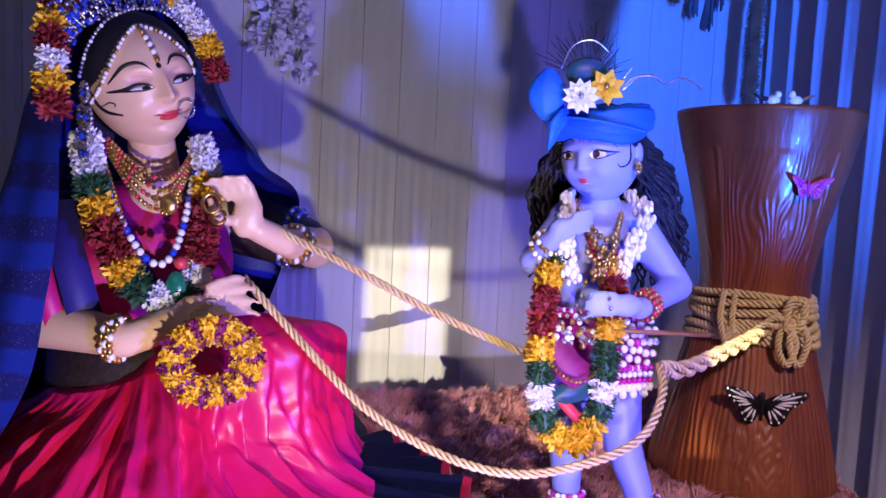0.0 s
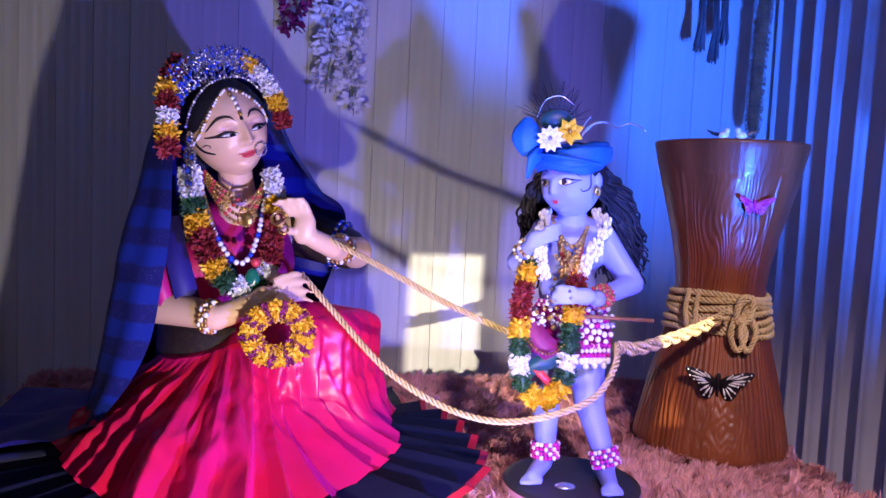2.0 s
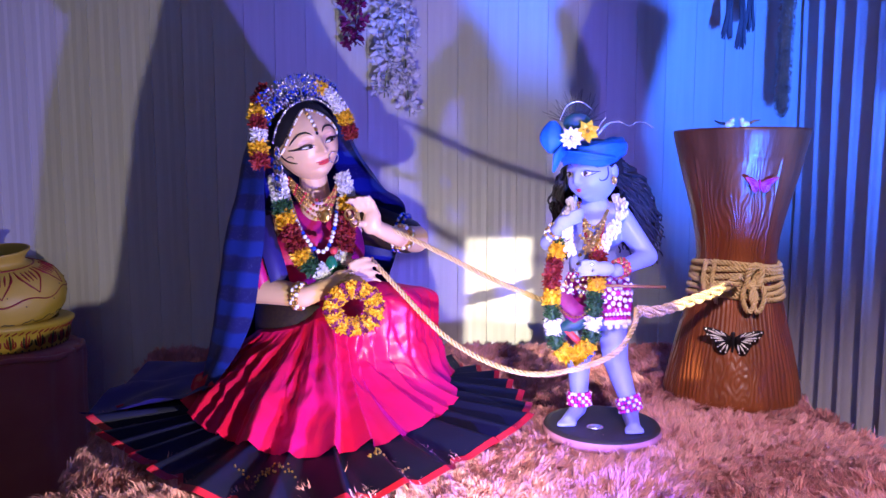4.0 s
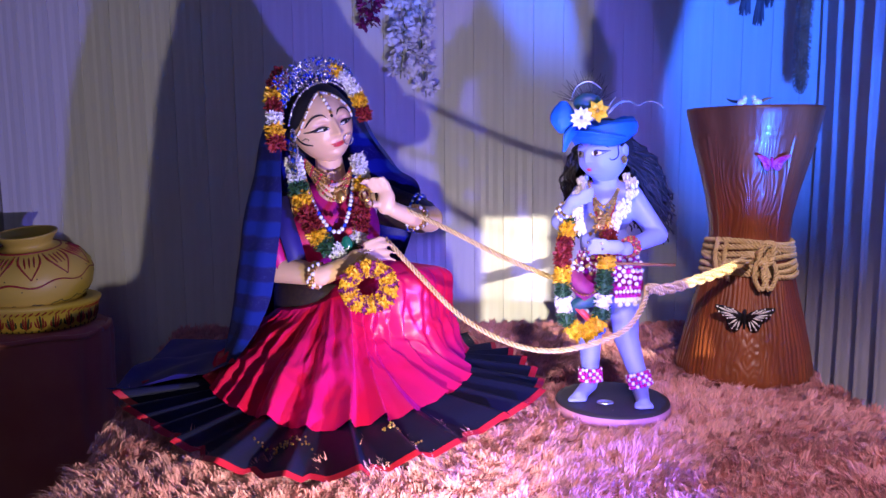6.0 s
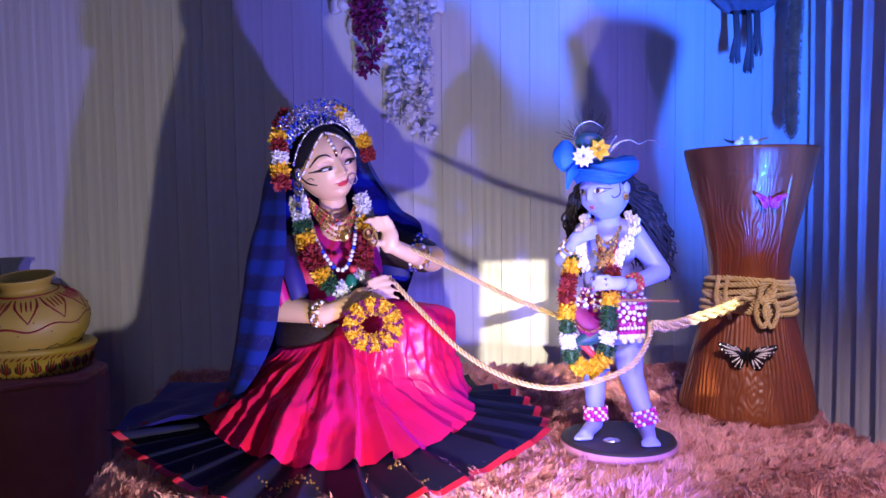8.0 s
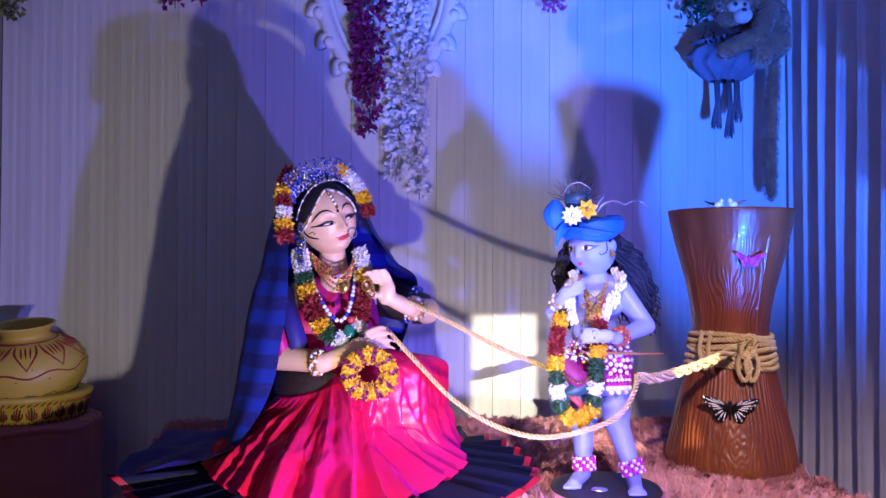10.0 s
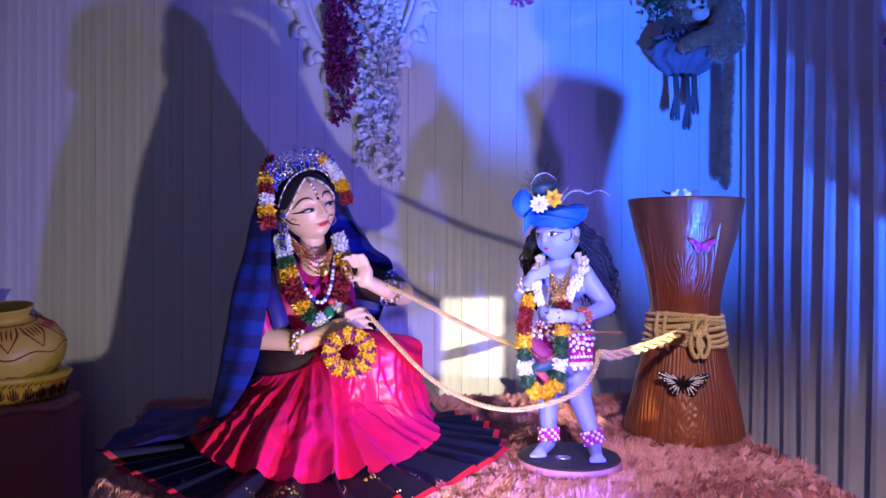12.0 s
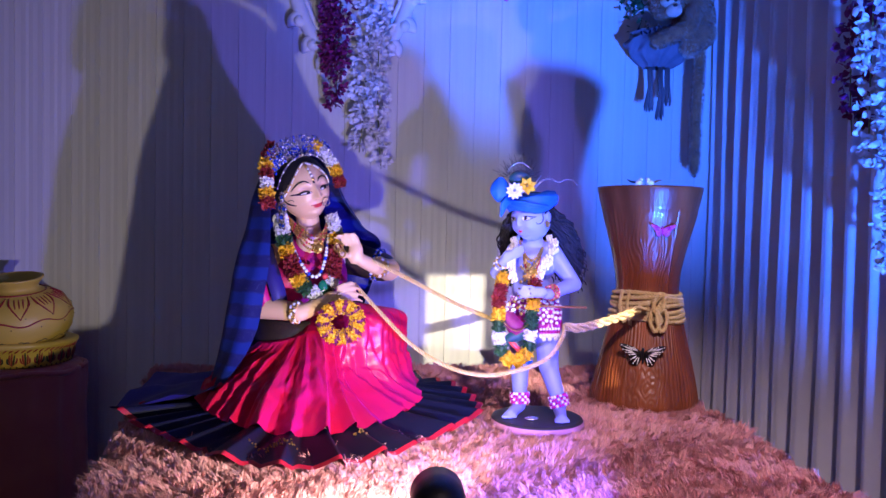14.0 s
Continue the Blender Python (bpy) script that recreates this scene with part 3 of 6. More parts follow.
for dx, ln in ((0.0, 0.085), (0.022, 0.095), (0.052, 0.105), (0.066, 0.10)):
    loop = [l0 + Vector((dx, -0.004, 0.012)), l0 + Vector((dx - 0.010, -0.016, -ln * 0.45)), l0 + Vector((dx + 0.004, -0.018, -ln)), l0 + Vector((dx + 0.010, -0.012, -ln * 0.62))]
    part("rope_end", rope_mesh(loop, 0.0058, 0.024), ROPE, coil)

# the rope from the seated figure round the child to the mortar
rope = thing("tie_rope", (0.2, 0.95, 0.9), "long twisted pale gold rope hanging in a slack loop", "rope")
part("upper_line", rope_mesh([(-0.165, 1.095, 1.243), (-0.025, 1.09, 1.179), (0.107, 1.08, 1.114), (0.223, 1.06, 1.069), (0.27, 1.07, 1.05)], 0.0062, 0.034), ROPE, rope)
part("slack_line", rope_mesh([(-0.165, 1.055, 1.160), (-0.086, 1.03, 1.082), (0.008, 0.99, 0.999), (0.109, 0.95, 0.950), (0.205, 0.91, 0.939), (0.298, 0.90, 0.959),
                              (0.368, 0.91, 0.990), (0.408, 0.95, 1.036), (0.421, 1.0, 1.063)], 0.0062, 0.034), ROPE, rope)
for j in range(3):
    pts = [(0.421, 1.0, 1.060), (0.467, 1.02, 1.054), (0.552, 1.08, 1.067), (0.62, 1.125, 1.083), (0.69, 1.165, 1.108)]
    base_line = spline(pts, 22)
    bd = rope_mesh([p + Vector((0, 0.007 * math.cos(i * 1.05 + j * 2.09), 0.0085 * math.sin(i * 1.05 + j * 2.09))) for i, p in enumerate(base_line)], 0.0056, 0.024)
    part("braid_strand", bd, ROPE, rope)
part("coil_at_palm", rope_mesh([(-0.20, 0.985, 1.125), (-0.185, 0.975, 1.105), (-0.205, 0.97, 1.095), (-0.215, 0.975, 1.115), (-0.195, 0.985, 1.135), (-0.165, 1.04, 1.158)], 0.006, 0.024), ROPE, rope)

# butterflies and birds on the mortar


def butterfly(name, a, z, size, wing_mats, label, body_mat):
    c = Vector(on_mortar(a, z, 0.004))
    n = Vector((math.cos(a), math.sin(a), 0.0))
    s = Vector((-math.sin(a), math.cos(a), 0))
    up = Vector((0, 0, 1))
    b = thing(name, tuple(c), label, "butterfly")
    shape = [(0.0, 0.05), (0.40, 0.34), (1.0, 0.50), (0.92, 0.26), (0.66, 0.02), (0.58, -0.22), (0.46, -0.44), (0.22, -0.50), (0.04, -0.16)]
    for sg in (-1, 1):
        w, mk = Mesh(), Mesh()
        def at(p, off=0.0):
            return c + s * sg * p[0] * size + up * p[1] * size + n * (0.002 + abs(p[0]) * size * 0.35 + off)
        ring = [at((shape[i % 9][0], shape[i % 9][1])) for i in range(9)]
        ring = spline(ring, 28, True)
        mid = at((0.42, 0.05))
        back = [p - n * 0.0012 for p in ring]
        w.add([mid, *ring, mid - n * 0.0012, *back], [(0, 1 + i, 1 + (i + 1) % 28) for i in range(28)] + [(29, 30 + (i + 1) % 28, 30 + i) for i in range(28)]
              + [(1 + i, 30 + i, 30 + (i + 1) % 28, 1 + (i + 1) % 28) for i in range(28)])
        wing = part("wing", w, wing_mats[0], b)
        for q in range(9):
            t = q / 8
            tip = Vector(((0.24, -0.46), (0.42, -0.42), (0.52, -0.24), (0.60, -0.02), (0.76, 0.10), (0.90, 0.24), (0.97, 0.44), (0.70, 0.42), (0.42, 0.33))[q])
            st = Vector((0.12, 0.04)) + (tip - Vector((0.12, 0.04))) * 0.35
            en = Vector((0.12, 0.04)) + (tip - Vector((0.12, 0.04))) * 0.86
            mk.tube([at(st.lerp(en, k / 4), 0.0008) for k in range(5)], [0.0019 * size / 0.05 * v for v in (0.3, 0.7, 1.0, 0.8, 0.4)], 5)
            dot = Vector((0.12, 0.04)) + (tip - Vector((0.12, 0.04))) * 0.95
            mk.ball(at(dot, 0.0006), 0.0018 * size / 0.05, 6, 4)
        part("wing_marking", mk, wing_mats[1], wing)
    part("body", Mesh().capsule(c - up * size * 0.4 + n * 0.003, c + up * size * 0.25 + n * 0.003, size * 0.04, size * 0.07, 8), body_mat, b)


butterfly("swallowtail_butterfly", FRONT + 0.02, 0.170, 0.066, (INK, PEARL), "black and cream paper butterfly pinned on the mortar", INK)
butterfly("pink_butterfly", FRONT + 0.36, 0.540, 0.037, (PINK, MAGENTA), "glossy pink paper butterfly pinned on the mortar", MAGENTA)
for i, a in enumerate((FRONT - 0.15, FRONT + 0.07)):
    c = Vector(on_mortar(a, 0.672, -0.008)) + Vector((0, 0, -0.004))
    bird = thing("toy_bird", tuple(c), "tiny white toy bird perched on the mortar rim", "toy bird", "birds on the rim")
    bm_ = Mesh().ball(c + Vector((0, 0, 0.010)), (0.012, 0.009, 0.009), 12, 8).ball(c + Vector((-0.008 if i else 0.006, -0.002, 0.020)), 0.0062, 10, 8)
    part("body", bm_, PEARL, bird)
    sgn = 1 if i else -1
    part("tail", Mesh().tube([c + Vector((0.010 * sgn, 0, 0.012)), c + Vector((0.022 * sgn, 0.0, 0.014 + 0.004 * i)), c + Vector((0.034 * sgn, 0, 0.020))], [0.004, 0.003, 0.001], 6), STICK if i else INK, bird)

# ---- statues ----
from mathutils.bvhtree import BVHTree


def head_mesh(m4, w, d, h, mats, nose=0.019, jaw=0.25, seg=64, rings=48, chin=1.0, up=0.0):
    """A plain moulded head: face along local +y, up along +z. Returns the mesh and a way to lay paint on it."""
    mesh = Mesh()
    rows = []
    for i in range(rings + 1):
        t = math.pi * min(max(i / rings, 0.004), 0.996)
        row = []
        for k in range(seg):
            a = 2 * math.pi * k / seg
            sx, sy, sz = math.sin(t) * math.cos(a), math.sin(t) * math.sin(a), -math.cos(t)
            x, y, z = w * sx, d * sy, h * sz * (1 if sz > 0 else chin)
            if sz < 0.15:
                q = (0.15 - sz) / 1.15
                x *= 1 - jaw * q ** 1.8
                y = y * (1 - 0.10 * q) if y > 0 else y * (1 - 0.45 * q)
            if y > 0:
                xn, zn = x / w, z / h - up
                y += nose * math.exp(-(xn / (0.085 + 0.085 * max(0.0, -zn - 0.02))) ** 2) * max(0.0, min(1.0, (0.22 - zn) / 0.42)) * (1 / (1 + math.exp((-0.27 - zn) * 36)))
                y += 0.25 * nose * math.exp(-((abs(xn) - 0.15) / 0.07) ** 2 - ((zn + 0.21) / 0.06) ** 2)
                y += 0.075 * w * math.exp(-(xn / 0.26) ** 2 - ((zn + 0.45) / 0.055) ** 2) + 0.085 * w * math.exp(-(xn / 0.20) ** 2 - ((zn + 0.54) / 0.055) ** 2)
                y -= 0.045 * w * math.exp(-(xn / 0.30) ** 2 - ((zn + 0.64) / 0.05) ** 2)
                y += 0.10 * w * math.exp(-(xn / 0.26) ** 2 - ((zn + 0.78) / 0.12) ** 2)
                y -= 0.15 * w * math.exp(-((abs(xn) - 0.36) / 0.17) ** 2 - ((zn - 0.06) / 0.10) ** 2)
                y += 0.06 * w * math.exp(-((abs(xn) - 0.38) / 0.15) ** 2 - ((zn + 0.02) / 0.07) ** 2)
                y += 0.05 * w * math.exp(-((abs(xn) - 0.40) / 0.25) ** 2 - ((zn - 0.24) / 0.07) ** 2)
                y += 0.10 * w * math.exp(-((abs(xn) - 0.50) / 0.24) ** 2 - ((zn + 0.32) / 0.20) ** 2)
            row.append(Vector((x, y, z)))
        rows.append(row)
    local = Mesh().grid(rows, 0, True)
    tree = BVHTree.FromPolygons([Vector(v) for v in local.v], local.f)

    def skin(x, z, lift=0.0):
        hit = tree.ray_cast(Vector((x * w, 3 * d, z * h)), Vector((0, -1, 0)))[0]
        return m4 @ ((hit if hit else Vector((x * w, 0, z * h))) + Vector((0, lift, 0)))

    mesh.add([m4 @ Vector(v) for v in local.v], local.f, mats)
    return mesh, skin


def stroke(mesh, skin, pts, rad, mat):
    pts = [Vector((x, z, 0)) for x, z in pts]
    line = spline(pts, 18)
    mesh.tube([skin(p.x, p.y, -rad * 0.45) for p in line], [rad * (0.3 + 0.7 * math.sin(math.pi * (i + 1) / 19.5)) for i in range(18)], 6, mat)


def fill(mesh, skin, c, rx, rz, mat, lift=0.0008, upper=1.0, lower=1.0):
    rows = []
    for i in range(5):
        f = max(i / 4, 0.02)
        row = []
        for k in range(20):
            a = 2 * math.pi * k / 20
            z = math.sin(a)
            row.append(skin(c[0] + rx * f * math.cos(a), c[1] + rz * f * z * (upper if z > 0 else lower), lift))
        rows.append(row)
    mesh.grid(rows, mat, True)


def facing(centre, azimuth, nod=0.0, tilt=0.0):
    """Local +y looks azimuth degrees from -y towards +x; nod tips it down."""
    return Matrix.Translation(centre) @ Matrix.Rotation(radians(180 + azimuth), 4, "Z") @ Matrix.Rotation(radians(-nod), 4, "X") @ Matrix.Rotation(radians(tilt), 4, "Y")


def fingers(mesh, palm, way, side, length, r, curl, spread=0.35, n=4):
    """Fingers of a moulded palm: way they point, the side they fan to, the curl they bend to."""
    palm, way, side, curl = Vector(palm), Vector(way).normalized(), Vector(side).normalized(), Vector(curl)
    for k in range(n):
        f = (k - (n - 1) / 2) / max(n - 1, 1)
        root = palm + side * f * r * 5.6
        w = (way + side * f * spread).normalized()
        ln = length * (1 - 0.25 * abs(f + 0.1))
        mesh.tube([root, root + w * ln * 0.4 + curl * 0.15 * ln, root + w * ln * 0.75 + curl * 0.45 * ln, root + w * ln * 0.95 + curl * 0.95 * ln],
                  [r * 1.05, r, r * 0.85, r * 0.5], 8)


# seated woman
HEADM = facing((-0.326, 1.113, 1.423), 38, 7, 19)
b = Mesh()
b.capsule((-0.316, 1.132, 1.37), (-0.308, 1.150, 1.25), 0.031, 0.041)
b.ball((-0.335, 1.185, 1.16), (0.125, 0.085, 0.13), 20, 14)
b.ball((-0.340, 1.19, 1.02), (0.100, 0.080, 0.12), 20, 14)
b.capsule((-0.440, 1.125, 1.215), (-0.215, 1.255, 1.225), 0.048, 0.048)
b.capsule((-0.440, 1.125, 1.215), (-0.445, 1.060, 1.090), 0.046, 0.038)
b.capsule((-0.445, 1.060, 1.090), (-0.300, 0.985, 1.083), 0.037, 0.024)
b.capsule((-0.300, 0.985, 1.083), (-0.235, 0.985, 1.108), 0.023, 0.022)
b.ball((-0.215, 0.99, 1.118), (0.030, 0.016, 0.026), 14, 10)
fingers(b, (-0.195, 0.99, 1.135), (0.75, 0.35, 0.35), (0.4, -0.1, -0.8), 0.062, 0.0066, (0.15, 0.35, -0.35))
b.tube([(-0.215, 0.98, 1.10), (-0.195, 0.965, 1.088), (-0.175, 0.965, 1.09)], [0.009, 0.008, 0.005], 8)
b.capsule((-0.215, 1.255, 1.225), (-0.085, 1.235, 1.190), 0.046, 0.036)
b.capsule((-0.085, 1.235, 1.190), (-0.115, 1.115, 1.205), 0.034, 0.021)
b.capsule((-0.115, 1.115, 1.205), (-0.150, 1.085, 1.225), 0.021, 0.019)
b.ball((-0.165, 1.075, 1.245), (0.022, 0.013, 0.034), 14, 10, turn=Matrix.Rotation(0.2, 3, "Y"))
fingers(b, (-0.172, 1.072, 1.270), (-0.35, -0.10, 0.85), (0.85, 0.0, 0.25), 0.052, 0.0060, (-0.35, -0.25, -0.35))
b.tube([(-0.185, 1.065, 1.235), (-0.208, 1.05, 1.25), (-0.212, 1.05, 1.27)], [0.009, 0.008, 0.005], 8)
woman = fuse(b, 0.004, 6)
hd, skin = head_mesh(HEADM, 0.073, 0.090, 0.092, 0, 0.025, 0.27, 128, 104, 1.0, 0.09)
woman.add(hd.v, hd.f, 0)
# hair cap, brows, eyes, lips, curls and mark
hv = [HEADM.inverted() @ Vector(v) for v in hd.v]
hair_f = []
for f in hd.f:
    c = sum((hv[i] for i in f), Vector()) / len(f)
    xn, zn = abs(c.x) / 0.069, c.z / 0.092
    if zn > -0.62 and (c.y < 0.012 or zn > 0.84 - 0.78 * xn ** 1.7):
        hair_f.append(f)
woman.add([HEADM @ Vector((v.x * 1.13, v.y * 1.055 - 0.003, v.z * 1.055 + 0.003)) for v in hv], hair_f, 1)
for sg in (-1, 1):
    stroke(woman, skin, [(sg * 0.13, 0.27), (sg * 0.30, 0.40), (sg * 0.56, 0.37), (sg * 0.80, 0.17)], 0.0030, 2)
    fill(woman, skin, (sg * 0.39, 0.165), 0.24, 0.070, 5, 0.0004)
    fill(woman, skin, (sg * 0.38, 0.056), 0.19, 0.024, 4, 0.0007)
    fill(woman, skin, (sg * 0.38 - 0.065, 0.054), 0.075, 0.027, 2, 0.0012)
    stroke(woman, skin, [(sg * 0.15, 0.040), (sg * 0.28, 0.088), (sg * 0.46, 0.092), (sg * 0.64, 0.062), (sg * 0.84, 0.050)], 0.0036, 2)
    stroke(woman, skin, [(sg * 0.16, 0.040), (sg * 0.32, 0.026), (sg * 0.50, 0.034), (sg * 0.78, 0.050)], 0.0017, 2)
    stroke(woman, skin, [(sg * 0.20, 0.150), (sg * 0.38, 0.185), (sg * 0.58, 0.150)], 0.0010, 5)
    stroke(woman, skin, [(sg * 0.985, 0.10), (sg * 0.95, -0.10), (sg * 0.86, -0.24), (sg * 0.70, -0.30)], 0.0034, 2)
    stroke(woman, skin, [(sg * 0.92, -0.16), (sg * 0.84, -0.10), (sg * 0.78, -0.13), (sg * 0.80, -0.17)], 0.0012, 2)
    # nostrils: their shade is put into the paint colour
    fill(woman, skin, (sg * 0.10, -0.195), 0.030, 0.014, 5, 0.0006)
fill(woman, skin, (0.0, -0.372), 0.27, 0.036, 3, 0.0008, 1.0, 0.35)
fill(woman, skin, (0.0, -0.412), 0.20, 0.060, 3, 0.0010, 0.4, 1.0)
stroke(woman, skin, [(-0.29, -0.350), (-0.12, -0.388), (0.12, -0.388), (0.29, -0.350)], 0.0009, 2)
fill(woman, skin, (0, 0.330), 0.050, 0.038, 2, 0.0012)
single("seated_statue", woman, [SKIN, HAIR, INK, LIP, EYEWHITE, BLUSH_SHADE], (-0.33, 1.15, 0.80), "painted statue of a seated woman holding a rope", "statue")

# blouse and the drape over her shoulder
bl = thing("sari_blouse", (-0.335, 1.185, 1.0), "magenta blouse and drape with navy border and brocade sleeves", "blouse")
t0 = Mesh()
t0.ball((-0.335, 1.183, 1.165), (0.134, 0.096, 0.125), 22, 16)
t0.ball((-0.340, 1.19, 1.03), (0.112, 0.090, 0.12), 22, 16)
t0.ball((-0.375, 1.115, 1.16), (0.055, 0.045, 0.05), 16, 12)
t0.ball((-0.275, 1.155, 1.165), (0.055, 0.045, 0.05), 16, 12)
part("bodice", fuse(t0, 0.005, 8), BODICE, bl)
for a_, b_, ra, rb in (((-0.440, 1.125, 1.215), (-0.446, 1.068, 1.110), 0.053, 0.047), ((-0.215, 1.255, 1.227), (-0.105, 1.242, 1.196), 0.053, 0.044)):
    part("sleeve", Mesh().capsule(a_, b_, ra, rb, 20), BROCADE, bl, "gold-flecked black brocade")


def ribbon(pts, width, up=(0, 0, 1), mesh=None, mat=0, thick=0.003, waves=0):
    """A band of cloth along a curve, laid across `up`."""
    mesh = mesh or Mesh()
    line = spline(pts, 40)
    rows = [[], [], [], []]
    for i, p in enumerate(line):
        d = (line[min(i + 1, 39)] - line[max(i - 1, 0)]).normalized()
        s = d.cross(Vector(up)).normalized()
        n = s.cross(d)
        for r, (a, c) in zip(rows, ((-0.5, 0), (0.5, 0), (0.5, -1), (-0.5, -1))):
            r.append(p + s * a * width + n * c * thick)
    cols = [[rows[j][i] for j in range(4)] for i in range(40)]
    return mesh.grid(cols, mat, True)


FACE = Vector((0.45, -0.9, 0.0))
part("drape_border", ribbon([(-0.425, 1.085, 1.255), (-0.395, 1.035, 1.20), (-0.372, 1.015, 1.145), (-0.358, 1.015, 1.09)], 0.042, FACE), ROYAL, bl, "navy silk border")
part("drape_band", ribbon([(-0.455, 1.08, 1.235), (-0.428, 1.032, 1.185), (-0.408, 1.010, 1.135), (-0.396, 1.012, 1.09)], 0.026, FACE), BODICE, bl, "magenta silk band")
part("drape_border", ribbon([(-0.375, 1.085, 1.290), (-0.335, 1.055, 1.23), (-0.300, 1.045, 1.17), (-0.275, 1.05, 1.11)], 0.024, FACE), ROYAL, bl, "navy silk border")
part("drape_border", ribbon([(-0.262, 1.15, 1.285), (-0.236, 1.105, 1.22), (-0.232, 1.085, 1.15), (-0.25, 1.07, 1.09)], 0.024, FACE), ROYAL, bl, "navy silk border")
bt = Mesh()
rows = [[(-0.34 + 0.128 * f * math.cos(a), 1.185 + 0.104 * f * math.sin(a), z) for a in (2 * math.pi * k / 40 for k in range(40))]
        for z, f in ((1.045, 0.97), (1.04, 1.03), (0.99, 1.06), (0.965, 1.07), (0.962, 1.0))]
part("waist_band", bt.grid(rows, 0, True), BROCADE, bl, "dark brocade belt with gold thread")

# skirt: three rings from waist to hem
SC = Vector((-0.31, 1.13))


def ring_of(points):
    """Distance and height from the skirt's middle for any angle, by smooth steps between (x, y, z) points."""
    pol = sorted((math.atan2(p[1] - SC.y, p[0] - SC.x), (Vector(p[:2]) - SC).length, p[2]) for p in points)
    pol = [(a - 2 * math.pi, r, z) for a, r, z in pol[-2:]] + pol + [(a + 2 * math.pi, r, z) for a, r, z in pol[:2]]

    def at(a):
        a = math.atan2(math.sin(a), math.cos(a))
        for i in range(1, len(pol) - 2):
            if pol[i][0] <= a <= pol[i + 1][0]:
                t = (a - pol[i][0]) / (pol[i + 1][0] - pol[i][0])
                out = []
                for k in (1, 2):
                    p0, p1, p2, p3 = (pol[i + j][k] for j in (-1, 0, 1, 2))
                    out.append(p1 + 0.5 * t * (p2 - p0 + t * (2 * p0 - 5 * p1 + 4 * p2 - p3 + t * (3 * (p1 - p2) + p3 - p0))))
                return out
        return pol[0][1:]
    return at


WAIST = ring_of([(-0.335, 1.060, 1.000), (-0.20, 1.075, 1.050), (-0.110, 1.11, 1.080), (-0.070, 1.19, 1.078), (-0.11, 1.27, 1.04), (-0.33, 1.30, 0.97), (-0.46, 1.20, 0.97), (-0.44, 1.10, 0.98)])
REDHEM = ring_of([(-0.575, 1.00, 0.818), (-0.52, 0.90, 0.820), (-0.43, 0.815, 0.818), (-0.335, 0.755, 0.818), (-0.243, 0.725, 0.818), (-0.128, 0.775, 0.820), (-0.03, 0.90, 0.825), (0.03, 1.06, 0.838), (0.0, 1.18, 0.845),
                  (-0.005, 1.32, 0.82), (-0.2, 1.5, 0.818), (-0.45, 1.45, 0.818), (-0.60, 1.2, 0.818)])
HEM = ring_of([(-0.715, 0.90, 0.808), (-0.60, 0.775, 0.806), (-0.50, 0.68, 0.806), (-0.335, 0.565, 0.806), (-0.173, 0.552, 0.806), (-0.047, 0.63, 0.808), (0.089, 0.825, 0.810), (0.178, 1.0, 0.815), (0.165, 1.17, 0.815),
               (0.06, 1.39, 0.81), (-0.107, 1.62, 0.806), (-0.5, 1.60, 0.806), (-0.62, 1.36, 0.806), (-0.66, 1.13, 0.806)])
PLEATS = 31


def fold(a):
    """Knife pleats: a long rise and a steep fall, uneven in width and depth."""
    c, s = math.cos(a), math.sin(a)
    w = a * PLEATS / (2 * math.pi) + 0.55 * noise.noise(Vector((c * 2.3, s * 2.3, 0.5))) + 0.25 * noise.noise(Vector((c * 6, s * 6, 2.5)))
    ph = w - math.floor(w)
    big = 0.85 + 0.9 * noise.noise(Vector((c * 4.2, s * 4.2, 7.5)))
    s = -1 + 2 * ph / 0.72 if ph < 0.72 else 1 - 2 * (ph - 0.72) / 0.28
    return s * max(big, 0.25)


